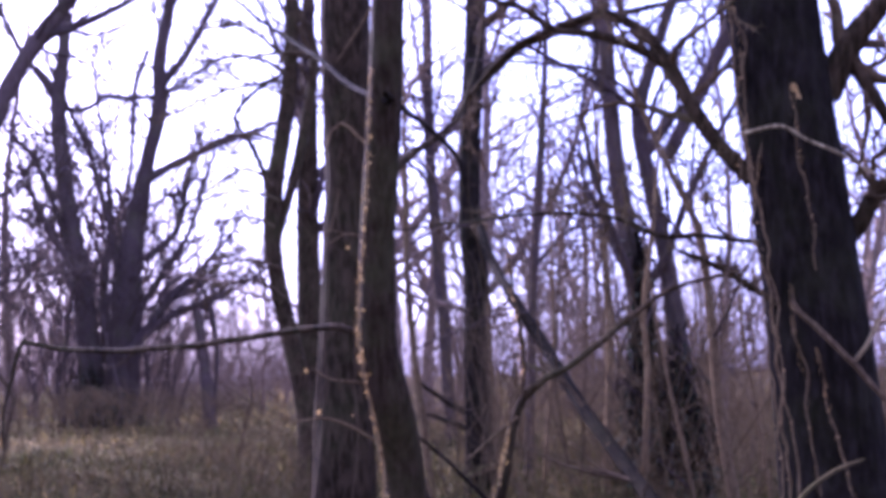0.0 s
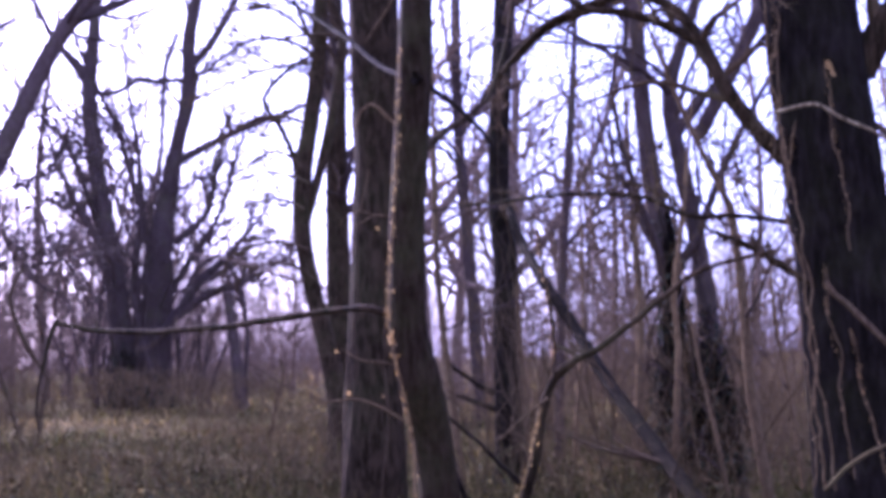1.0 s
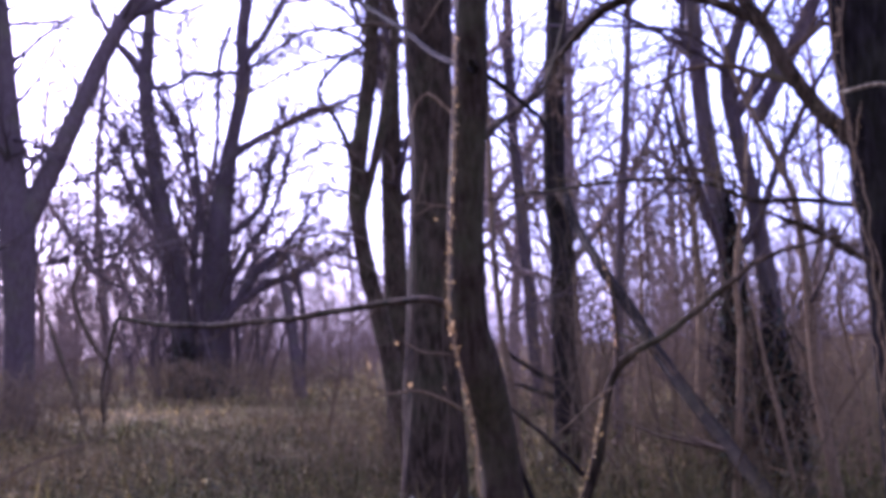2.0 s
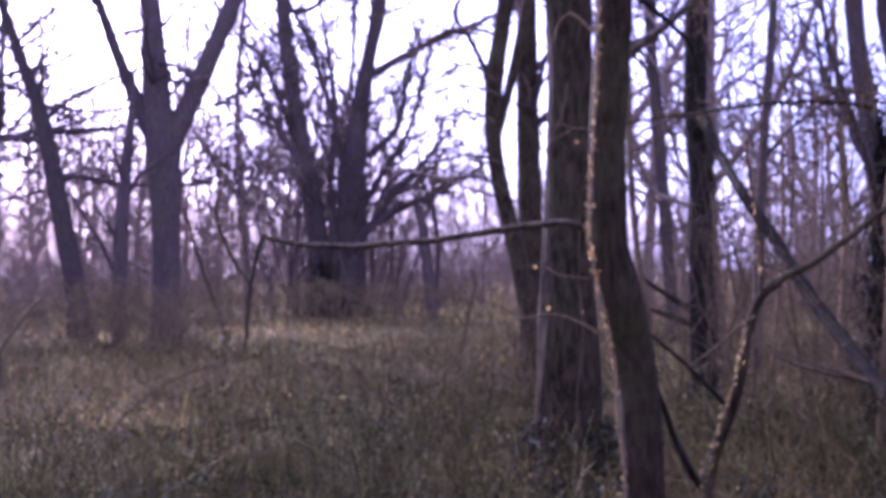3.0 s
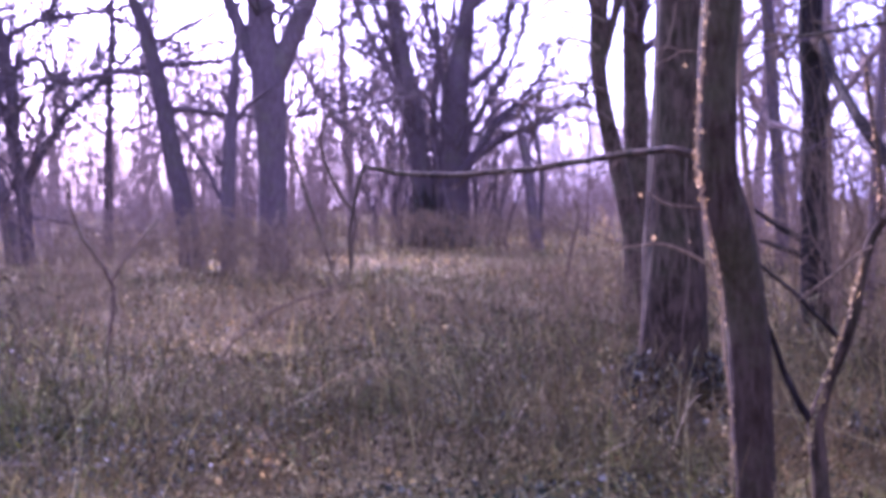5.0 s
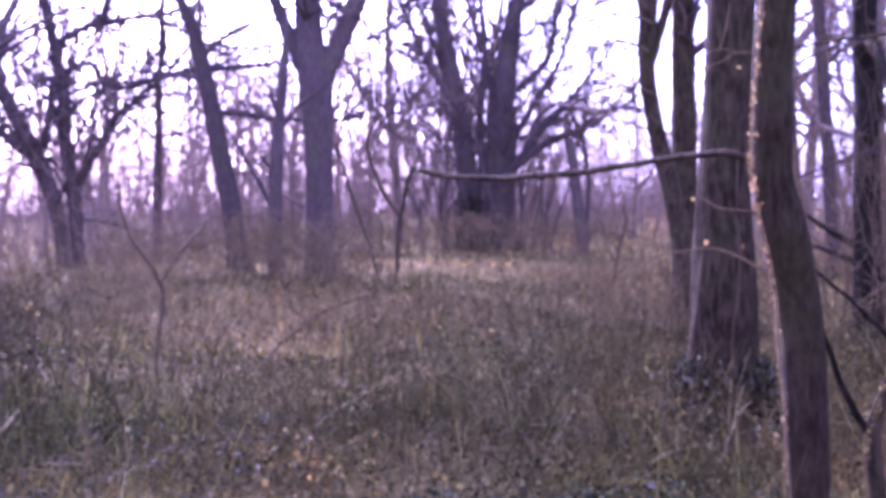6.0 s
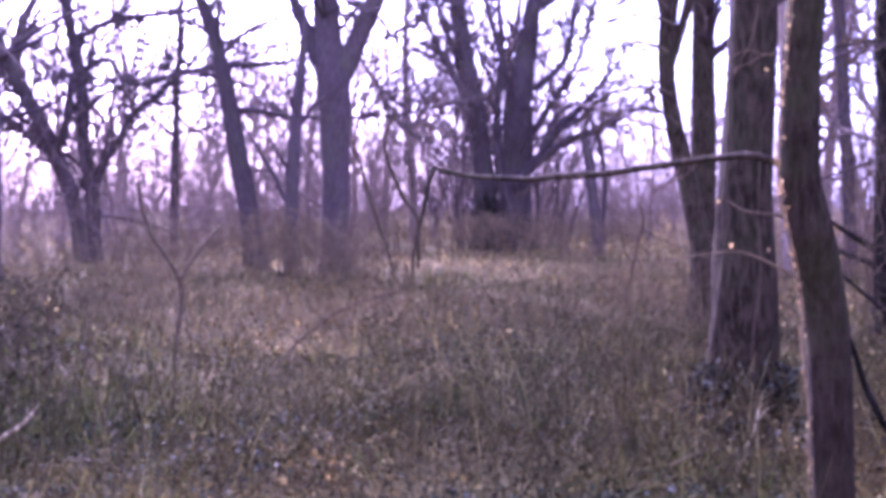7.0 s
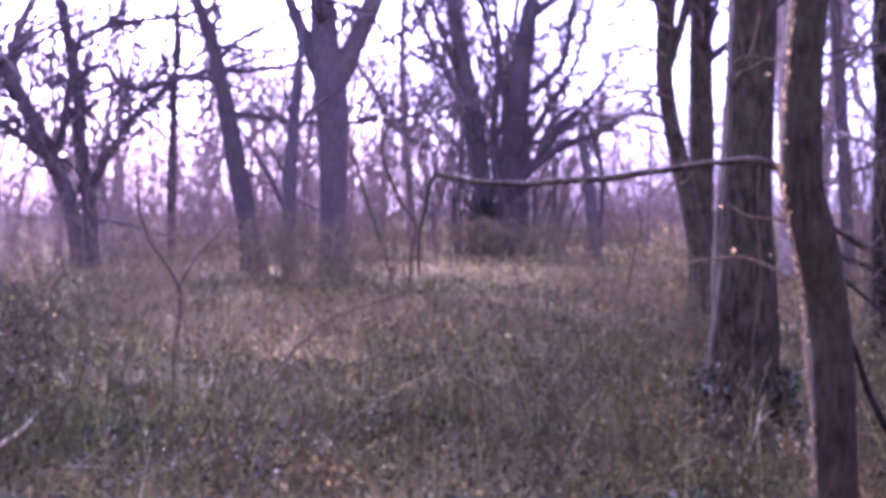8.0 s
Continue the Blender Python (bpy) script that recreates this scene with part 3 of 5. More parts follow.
def leaning_stem():
    """Dead stem leaning across to rest on the straight tree."""
    t = thing("leaning_tree", "dead leaning stem propped against a straight tree", "dead tree")
    stem = [(2.23, 6.88, -0.10, 0.0608), (2.02, 7.26, 0.21, 0.0583), (1.79, 7.72, 0.55, 0.0560), (1.62, 8.77, 0.95, 0.0584), (1.44, 9.81, 1.39, 0.0594), (1.28, 10.84, 1.89, 0.0588), (1.05, 11.87, 2.46, 0.0570), (0.89, 12.88, 3.00, 0.0565), (0.81, 13.49, 3.45, 0.0534)]
    part("trunk", gnarled(stem, 0.08, 12, 0.06, 31.0), BARK_MOSSY, t)
    net = Net()
    rng = np.random.default_rng(5)
    p, r = even(stem, 12)
    p1, r1 = sprout(rng, p, r, 9, 0.2, 0.95, 0.14, 0.9, 0.3, 0.25, 5, 0.3, 0.004)
    net.tubes(p1, r1, 4)
    part("spray", net, BARK_TWIG, t)


def forked_sapling():
    """Forked sapling beside the slim tree."""
    rng = np.random.default_rng(15)
    t = thing("sapling", "forked leafless sapling with lichen-flecked stems", "sapling")
    stem = to_ground([(0.31, 4.52, 0.43, 0.0323), (0.30, 4.52, 0.61, 0.0303), (0.29, 4.52, 0.73, 0.0285), (0.33, 4.52, 0.88, 0.0236), (0.39, 4.52, 1.03, 0.0217), (0.44, 4.51, 1.21, 0.0196), (0.47, 4.51, 1.38, 0.0186), (0.52, 4.51, 1.50, 0.0167), (0.59, 4.50, 1.56, 0.0157)] , 1.2)
    main = part("stem", gnarled(stem, 0.04, 12, 0.07, 37.0, 0.4), BARK_OAK, t)
    long = [(0.53, 4.43, 1.53, 0.0175), (0.65, 4.42, 1.60, 0.0146), (0.82, 4.39, 1.71, 0.0136), (0.92, 4.38, 1.80, 0.0126), (1.05, 4.35, 1.89, 0.0106), (1.20, 4.32, 1.95, 0.0087), (1.38, 4.27, 1.99, 0.0067)]
    reach = tube_part("limb", long, BARK_OAK, t, "", 0.04, 7, 0.012, 3)
    tube_part("limb", [(0.29, 4.52, 0.72, 0.0166), (0.21, 4.53, 0.85, 0.0139), (0.15, 4.53, 1.01, 0.0118), (0.10, 4.53, 1.15, 0.0098), (0.07, 4.53, 1.35, 0.0077)], BARK_DARK, t, "", 0.04, 7, 0.01, 4)
    tube_part("limb", [(0.39, 4.53, 1.05, 0.0115), (0.34, 4.53, 1.10, 0.0102), (0.28, 4.53, 1.17, 0.0089), (0.18, 4.53, 1.27, 0.0076), (0.09, 4.53, 1.35, 0.0063), (0.05, 4.53, 1.38, 0.0050)], BARK_DARK, t, "", 0.04, 7, 0.01, 5)
    shoot = [(0.52, 4.47, 1.51, 0.0110), (0.52, 4.47, 1.59, 0.0100), (0.52, 4.47, 1.68, 0.0090), (0.51, 4.47, 1.80, 0.0080), (0.49, 4.47, 1.89, 0.0070), (0.48, 4.47, 2.00, 0.0060), (0.47, 4.47, 2.12, 0.0050)]
    upright = tube_part("limb", shoot, BARK_OAK, t, "thin upright shoot", 0.04, 7, 0.008, 9)
    lit_flakes(upright, [(x - 0.008, y - 0.006, z, r) for x, y, z, r in shoot], 70, 35, 0.008)
    tube_part("limb", [(0.49, 4.43, 1.43, 0.0069), (0.40, 4.44, 1.36, 0.0069), (0.32, 4.44, 1.29, 0.0057), (0.22, 4.45, 1.22, 0.0034)], BARK_TWIG, t, "", 0.04, 6, 0.008, 6)
    # pale scraps in place of the sapling's sunlit left edge
    lit_flakes(main, [(0.22, 4.43, 0.45, 0.0077), (0.25, 4.43, 0.63, 0.0077), (0.27, 4.42, 0.73, 0.0066), (0.31, 4.42, 0.87, 0.0054), (0.35, 4.42, 1.03, 0.0054), (0.41, 4.42, 1.20, 0.0054), (0.45, 4.41, 1.39, 0.0054)], 220, 34, 0.009)
    for pts, bearer in ((stem[-5:], main), (long, reach)):
        net = Net()
        p, r = even(pts, 12)
        p1, r1 = sprout(rng, p, r, 7, 0.2, 1.0, 0.25, 0.8, 0.15, 0.2, 5, 0.35, 0.0025)
        net.tubes(p1, r1, 4)
        part("spray", net, BARK_TWIG, bearer)


def great_dark_tree():
    """The great trunk close on the other side, hung with climbing stems."""
    rng = np.random.default_rng(16)
    t = thing("tree", "great dark leaning trunk hung with climbing stems", "tree")
    stem = to_ground([(2.178, 5.58, 0.98, 0.2689), (2.168, 5.59, 1.29, 0.2593), (2.148, 5.59, 1.63, 0.2528), (2.128, 5.60, 1.98, 0.2463), (2.098, 5.61, 2.33, 0.2427), (2.068, 5.62, 2.70, 0.2391), (2.038, 5.63, 3.00, 0.2381), (2.018, 5.64, 3.31, 0.2339), (1.998, 5.64, 3.56, 0.2292)], 1.2)
    stem = onward(stem, 7.0, 0.15)
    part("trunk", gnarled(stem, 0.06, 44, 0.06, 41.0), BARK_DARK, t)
    part("crown", crown(rng, [stem[-4:]], 16, 6, 5, 0.2, 0.5), BARK_TWIG, t)
    outer = [
        [(1.86, 5.33, 0.93, 0.0095), (1.85, 5.33, 1.25, 0.0096), (1.83, 5.34, 1.69, 0.0097), (1.80, 5.35, 2.08, 0.0084), (1.77, 5.36, 2.36, 0.0084), (1.75, 5.36, 2.65, 0.0085), (1.72, 5.37, 3.00, 0.0071), (1.70, 5.38, 3.36, 0.0072), (1.70, 5.38, 3.59, 0.0072)],
        [(1.90, 5.26, 0.94, 0.0081), (1.87, 5.27, 1.31, 0.0081), (1.84, 5.28, 1.63, 0.0068), (1.82, 5.29, 1.96, 0.0069), (1.79, 5.30, 2.30, 0.007), (1.75, 5.31, 2.58, 0.007), (1.74, 5.31, 2.87, 0.0056), (1.72, 5.32, 3.22, 0.0057)],
        [(1.81, 5.29, 0.93, 0.0081), (1.80, 5.29, 1.25, 0.0082), (1.79, 5.30, 1.58, 0.0068), (1.76, 5.31, 1.96, 0.0069), (1.74, 5.31, 2.24, 0.007), (1.77, 5.30, 2.50, 0.0056), (1.80, 5.29, 2.72, 0.0056)]]
    inner = [
        [(1.68, 5.35, 2.51, 0.0056), (1.72, 5.34, 2.73, 0.0057), (1.70, 5.34, 2.96, 0.0057), (1.75, 5.33, 3.19, 0.0057), (1.71, 5.34, 3.43, 0.0057)],
        [(1.95, 5.19, 0.99, 0.0053), (1.93, 5.20, 1.26, 0.0053), (1.93, 5.20, 1.52, 0.0054), (1.89, 5.21, 1.74, 0.0041), (1.88, 5.22, 2.01, 0.0041)],
        [(2.12, 5.13, 0.95, 0.0052), (2.07, 5.15, 1.15, 0.0053), (2.02, 5.17, 1.39, 0.0053), (1.99, 5.18, 1.60, 0.004), (1.98, 5.18, 1.68, 0.004)],
        [(1.99, 5.18, 2.06, 0.0054), (1.99, 5.18, 2.33, 0.0054), (1.96, 5.19, 2.56, 0.0055), (1.95, 5.19, 2.75, 0.0055), (1.93, 5.20, 2.98, 0.0042)]]
    for i, pts in enumerate(outer + inner):
        pts = [(x, y, z, r * 0.62) for x, y, z, r in pts]
        vine = tube_part("vine", pts, BRUSH, t, "twining climbing stem", 0.04, 6, 0.03, i + 20)
        lit_flakes(vine, pts, 110, 60 + i, 0.007)
    tube_part("limb", [(1.68, 5.23, 2.75, 0.0075), (1.77, 5.20, 2.76, 0.0083), (1.87, 5.17, 2.77, 0.0082), (1.98, 5.13, 2.69, 0.0073), (2.10, 5.09, 2.62, 0.0065), (2.25, 5.14, 2.55, 0.0065), (2.42, 5.17, 2.46, 0.0049)], BARK_PALE, t, "sunlit pale dead twig", 0.03, 6, 0.006, 30)
    tube_part("limb", [(1.84, 5.07, 1.91, 0.0119), (1.92, 5.04, 1.80, 0.0144), (2.03, 5.00, 1.67, 0.0143), (2.10, 4.98, 1.58, 0.0142), (2.18, 4.95, 1.47, 0.0128), (2.30, 4.90, 1.30, 0.0114)], BARK_TWIG, t, "lichened dead branch", 0.03, 7, 0.012, 31)
    tube_part("limb", [(2.08, 4.99, 1.61, 0.0104), (2.14, 4.96, 1.71, 0.009), (2.19, 4.94, 1.81, 0.009), (2.25, 4.92, 1.93, 0.0077)], BARK_PALE, t, "", 0.03, 6, 0.008, 32)
    tube_part("limb", [(1.76, 4.99, 0.97, 0.0102), (1.85, 4.96, 1.07, 0.0102), (1.97, 4.92, 1.15, 0.0101), (2.07, 4.88, 1.19, 0.0063)], BARK_TWIG, t, "", 0.03, 6, 0.008, 33)
    dead_leaf(t, 1.92, 5.15, 2.97, 0.06, 110)
    dead_leaf(t, 1.94, 5.14, 2.92, 0.04, 111)
    bearers = []
    arch = onward([(1.84, 5.60, 2.58, 0.0471), (1.67, 5.59, 2.77, 0.0443), (1.54, 5.57, 2.95, 0.0414), (1.46, 5.59, 3.14, 0.0401), (1.37, 5.61, 3.31, 0.0359), (1.26, 5.64, 3.43, 0.0301), (1.11, 5.66, 3.50, 0.0272), (0.95, 5.79, 3.50, 0.0262), (0.77, 5.91, 3.47, 0.0236), (0.59, 6.03, 3.38, 0.0192), (0.49, 6.14, 3.30, 0.0162)], 0.6, -0.6)
    bearers.append((arch, tube_part("limb", arch, BARK_OAK, t, "long arching branch", 0.05, 9, 0.01, 34)))
    arm = [(1.42, 5.60, 3.21, 0.0298), (1.28, 5.63, 3.30, 0.027), (1.08, 5.67, 3.39, 0.0242), (0.84, 5.70, 3.44, 0.0213), (0.70, 5.72, 3.55, 0.0183), (0.51, 5.74, 3.62, 0.0153), (0.30, 5.75, 3.72, 0.0123)]
    bearers.append((arm, tube_part("limb", arm, BARK_OAK, t, "", 0.05, 8, 0.01, 35)))
    level = [(1.83, 5.49, 2.24, 0.0151), (1.69, 5.54, 2.27, 0.0142), (1.54, 5.58, 2.29, 0.0143), (1.38, 5.61, 2.29, 0.0134), (1.24, 5.64, 2.35, 0.0124), (1.10, 5.67, 2.41, 0.0114), (0.81, 5.71, 2.44, 0.0104), (0.43, 5.94, 2.44, 0.0087), (-0.04, 6.15, 2.42, 0.0056)]
    bearers.append((level, tube_part("limb", level, BARK_OAK, t, "", 0.05, 7, 0.008, 36)))
    low = [(1.90, 5.47, 1.93, 0.0199), (1.78, 5.51, 2.01, 0.0187), (1.68, 5.54, 2.09, 0.0173), (1.56, 5.57, 2.16, 0.0145), (1.41, 5.61, 2.23, 0.0102)]
    bearers.append((low, tube_part("limb", low, BARK_OAK, t, "", 0.05, 7, 0.008, 37)))
    r1 = onward([(2.27, 5.66, 3.04, 0.0903), (2.36, 5.63, 3.21, 0.0781), (2.42, 5.60, 3.33, 0.069), (2.52, 5.56, 3.45, 0.0597), (2.61, 5.52, 3.57, 0.0505)], 2.0)
    bearers.append((r1, tube_part("limb", r1, BARK_OAK, t, "", 0.05, 10, 0.01, 38)))
    r2 = onward([(2.39, 5.62, 3.28, 0.051), (2.44, 5.60, 3.14, 0.0418), (2.49, 5.57, 3.01, 0.0356), (2.56, 5.55, 2.87, 0.0324)], 1.5, -0.3)
    bearers.append((r2, tube_part("limb", r2, BARK_OAK, t, "", 0.05, 9, 0.01, 39)))
    r3 = onward([(2.31, 5.65, 2.25, 0.0591), (2.39, 5.62, 2.34, 0.0531), (2.46, 5.59, 2.46, 0.047), (2.56, 5.55, 2.55, 0.041)], 1.8)
    bearers.append((r3, tube_part("limb", r3, BARK_OAK, t, "", 0.05, 9, 0.01, 40)))
    for line, limb in bearers:
        part("spray", crown(rng, [line], 13, 6, 5, 0.1, 0.34, least=0.0034), BARK_TWIG, limb)


big_trunk_tree()
slim_near_tree()
bowed_tree()
straight_tree()
leaning_stem()
forked_sapling()
great_dark_tree()


# ---------- trees across the clearing ----------
def far_tree(label, stems, seed, limbs=10, feet=1, share=0.3, lo=0.3, up=5.0, mat=None, sides=16, lift=0.14, spread=0.85, least=0.0, suckers=0):
    """A tree of one or more stems; the first ones reach the ground, thin shoots may rise round its foot."""
    rng = np.random.default_rng(seed)
    t = thing("tree", label, "tree")
    least = least or 0.012 * (stems[0][0][3] + 0.15)
    full = []
    for i, pts in enumerate(stems):
        pts = onward(to_ground(pts, 1.3) if i < feet else pts, up)
        full.append(pts)
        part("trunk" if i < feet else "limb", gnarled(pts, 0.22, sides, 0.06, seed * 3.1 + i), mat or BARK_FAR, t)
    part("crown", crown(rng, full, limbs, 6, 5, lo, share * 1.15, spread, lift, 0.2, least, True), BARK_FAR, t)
    if suckers:
        x, y = full[0][0][0], full[0][0][1]
        base = np.stack([rng.normal(x, 1.7, suckers), rng.normal(y, 1.0, suckers)], axis=1)
        d = np.stack([(base[:, 0] - x) * 0.05 + rng.normal(0, 0.12, suckers), rng.normal(0, 0.12, suckers), np.ones(suckers)], axis=1)
        size = rng.uniform(2.0, 9.0, suckers)
        p = np.zeros((suckers, 7, 3))
        p[:, 0, :2] = base
        for q in range(1, 7):
            d += rng.normal(0, 0.2, d.shape) + np.array([0, 0, 0.08])
            d /= np.linalg.norm(d, axis=1, keepdims=True)
            p[:, q] = p[:, q - 1] + d * (size / 6)[:, None]
        r = rng.uniform(0.025, 0.05, suckers)[:, None] * np.linspace(1, 0.45, 7)[None]
        net = Net()
        net.tubes(p, r, 4)
        p1, r1 = sprout(rng, p, r, 6, 0.2, 1.0, 0.35, 0.7, 0.1, 0.25, 4, 0.6, 0.014)
        net.tubes(p1, r1, 3)
        p2, r2 = sprout(rng, p1, r1, 3, 0.2, 1.0, 0.5, 0.7, 0.1, 0.25, 3, 0.7, 0.012)
        net.tubes(p2, r2, 3)
        part("undershoot", net, BARK_FAR, t, "thin upright shoots round the foot")
    return t


far_tree("broad grey-brown tree forking into three stems", [
    [(-11.78, 26.50, 0.17, 0.3928), (-11.78, 26.50, 1.48, 0.3559), (-11.77, 26.50, 2.79, 0.3626), (-11.79, 26.49, 4.09, 0.4127), (-11.84, 26.47, 5.10, 0.4338), (-11.94, 26.43, 5.96, 0.3754), (-11.99, 26.41, 6.96, 0.3316)],
    [(-11.68, 26.54, 4.95, 0.2894), (-11.39, 26.67, 5.61, 0.275), (-11.12, 26.78, 6.26, 0.2605), (-10.82, 26.90, 6.98, 0.246)] + [(-9.47, 27.22, 10.02, 0.2112), (-8.79, 27.45, 11.13, 0.1854)],
    [(-11.88, 26.46, 4.81, 0.2459), (-12.18, 26.32, 5.52, 0.2165), (-12.46, 26.19, 6.24, 0.1872), (-12.71, 26.07, 6.94, 0.1581)],
    [(-9.65, 27.15, 9.71, 0.1263), (-9.10, 27.35, 10.31, 0.1133), (-8.33, 27.59, 10.70, 0.1002), (-7.28, 27.89, 11.35, 0.0798)]], 51, 22, least=0.011, lift=0.0, lo=0.45, share=0.34)
old_stems_a = [
    [(-12.05, 42.10, 0.24, 0.60), (-12.22, 42.04, 1.39, 0.48), (-12.42, 41.98, 3.27, 0.42), (-12.74, 41.89, 5.81, 0.36), (-13.1, 41.79, 7.94, 0.31), (-13.40, 41.72, 9.87, 0.298), (-13.56, 41.67, 12.25, 0.2782), (-13.40, 41.72, 14.68, 0.2372), (-13.42, 41.71, 16.24, 0.2165)],
    [(-11.26, 42.35, 0.32, 0.6957), (-11.20, 42.37, 1.99, 0.6144), (-11.14, 42.38, 4.11, 0.5542), (-11.04, 42.41, 6.04, 0.4931), (-10.72, 42.49, 8.21, 0.3673), (-10.39, 42.58, 10.20, 0.2829), (-9.96, 42.68, 12.22, 0.2851), (-10.01, 42.67, 14.01, 0.2643), (-9.65, 42.75, 16.31, 0.222)],
    [(-11.75, 42.22, 2.42, 0.2113), (-11.89, 42.18, 5.39, 0.1596), (-11.71, 42.23, 7.54, 0.1286), (-11.84, 42.19, 9.71, 0.0969), (-12.16, 42.10, 11.89, 0.0756)]]
old_stems_b = [
    [(-11.47, 42.30, 3.26, 0.191), (-11.50, 42.29, 6.46, 0.1391), (-12.13, 42.11, 9.05, 0.1072), (-12.64, 41.96, 10.77, 0.0966), (-13.14, 41.80, 11.84, 0.0858)],
    [(-10.78, 42.48, 4.11, 0.1709), (-9.79, 42.72, 5.83, 0.1295), (-8.97, 42.90, 7.14, 0.0979), (-8.35, 43.03, 9.13, 0.0768)],
    [(-10.51, 42.55, 9.31, 0.1953), (-9.19, 42.85, 10.12, 0.1534), (-7.51, 43.18, 10.94, 0.1328), (-5.99, 43.42, 11.53, 0.1004)]]
old_stems_c = [
    [(-9.96, 42.68, 13.11, 0.1649), (-9.22, 42.85, 14.05, 0.1549), (-8.58, 42.98, 15.22, 0.1447), (-7.99, 43.10, 16.52, 0.1232)],
    [(-13.56, 41.67, 12.47, 0.1713), (-14.13, 41.48, 13.19, 0.1601), (-14.61, 41.31, 13.70, 0.1384), (-15.19, 41.10, 14.74, 0.1062)],
    [(-13.44, 41.71, 11.93, 0.107), (-12.46, 42.01, 12.10, 0.0971), (-11.97, 42.16, 12.52, 0.0975), (-10.86, 42.46, 12.53, 0.0873), (-9.84, 42.71, 12.78, 0.0659)]]
old_stems_d = [
    [(-10.43, 42.57, 14.44, 0.099), (-10.87, 42.46, 13.07, 0.0984), (-10.93, 42.44, 11.51, 0.0871), (-11.00, 42.42, 9.96, 0.0758)],
    [(-12.96, 41.86, 6.02, 0.1269), (-13.76, 41.60, 8.56, 0.1058), (-14.35, 41.40, 10.04, 0.0845), (-15.11, 41.13, 10.85, 0.0736)],
    [(-10.93, 41.59, 2.49, 0.2157), (-10.10, 41.80, 3.67, 0.1829), (-9.17, 42.01, 4.95, 0.1501), (-8.50, 42.15, 5.58, 0.1177)]]
old_stems_e = [
    [(-10.52, 41.69, 3.14, 0.1724), (-9.16, 42.01, 4.16, 0.1502), (-7.71, 42.30, 4.72, 0.1068)],
    [(-10.31, 41.75, 6.14, 0.1504), (-9.17, 42.01, 7.30, 0.1284), (-8.86, 42.08, 8.67, 0.1068)],
    [(-12.69, 41.08, 5.73, 0.1509), (-13.31, 40.89, 6.80, 0.1293), (-13.92, 40.69, 8.09, 0.1076)]]
far_tree("many-stemmed old tree with bushy shoots round its foot", old_stems_a + old_stems_b + old_stems_c + old_stems_d + old_stems_e, 52, 20, 2, up=3.0, lo=0.2, least=0.015, lift=0.08, suckers=54)
far_tree("slanting grey tree at the clearing's edge", [
    [(-14.55, 27.37, 0.33, 0.3081), (-14.71, 27.29, 1.63, 0.2766), (-14.90, 27.19, 2.86, 0.2606), (-15.09, 27.08, 4.08, 0.2369), (-15.27, 26.98, 5.29, 0.2134), (-15.49, 26.86, 6.35, 0.19), (-15.77, 26.69, 7.24, 0.1667)],
    [(-15.15, 27.05, 4.31, 0.0917), (-14.55, 27.37, 4.30, 0.0767), (-13.68, 27.82, 4.16, 0.0616)],
    [(-15.31, 26.96, 5.47, 0.0838), (-14.61, 27.34, 5.52, 0.0765), (-13.60, 27.86, 5.66, 0.0539)],
    [(-15.21, 27.01, 5.14, 0.0763), (-15.85, 26.64, 5.31, 0.0683), (-16.36, 26.33, 5.19, 0.0529)]], 53, 30, least=0.011, lift=-0.02, lo=0.5, share=0.45)
far_tree("slender upright tree beside a broad one", [
    [(-11.96, 24.21, 0.15, 0.1753), (-11.91, 24.23, 1.49, 0.1616), (-11.86, 24.26, 2.84, 0.1546), (-11.78, 24.30, 4.04, 0.1343), (-11.68, 24.35, 5.11, 0.1073)]], 54, 6, up=1.5, least=0.01)
twin_stems_a = [
    [(-22.50, 30.56, 0.65, 0.28), (-22.68, 30.44, 1.83, 0.265), (-23.04, 30.22, 3.10, 0.271), (-23.44, 29.91, 4.26, 0.2515), (-23.89, 29.56, 5.40, 0.232), (-24.26, 29.25, 6.44, 0.1952)],
    [(-22.18, 30.78, 0.65, 0.25), (-22.24, 30.77, 2.20, 0.23), (-22.44, 30.66, 3.83, 0.2181), (-22.46, 30.66, 5.46, 0.1996), (-22.66, 30.50, 6.89, 0.1808), (-22.86, 30.36, 8.31, 0.1621)],
    [(-23.89, 29.56, 5.31, 0.1606), (-24.00, 29.46, 6.46, 0.1602), (-23.86, 29.57, 7.53, 0.1514), (-23.59, 29.79, 8.26, 0.134)]]
twin_stems_b = [
    [(-23.24, 30.06, 3.45, 0.1622), (-23.77, 29.65, 3.98, 0.1432), (-24.28, 29.23, 4.49, 0.1244)],
    [(-22.94, 30.29, 3.64, 0.1085), (-22.79, 30.41, 5.08, 0.1085), (-22.60, 30.55, 6.35, 0.0905)],
    [(-22.59, 30.55, 7.07, 0.1085), (-21.81, 31.12, 7.66, 0.1002), (-20.79, 31.81, 7.93, 0.0919), (-19.80, 32.43, 8.12, 0.0741)]]
twin_stems_c = [
    [(-22.39, 30.70, 6.09, 0.0907), (-21.83, 31.11, 6.48, 0.0912), (-21.33, 31.45, 5.77, 0.0825), (-20.81, 31.80, 5.72, 0.0829), (-20.05, 32.28, 6.09, 0.0741), (-18.88, 32.98, 6.34, 0.0653)],
    [(-22.26, 30.80, 2.29, 0.0912), (-21.71, 31.19, 3.66, 0.0824), (-21.11, 31.59, 4.77, 0.0828), (-20.21, 32.18, 5.72, 0.074)]]
far_tree("twin-stemmed tree leaning apart at the far edge", twin_stems_a + twin_stems_b + twin_stems_c, 55, 22, 2, up=3.0, least=0.012, lift=0.0, lo=0.15, share=0.38)
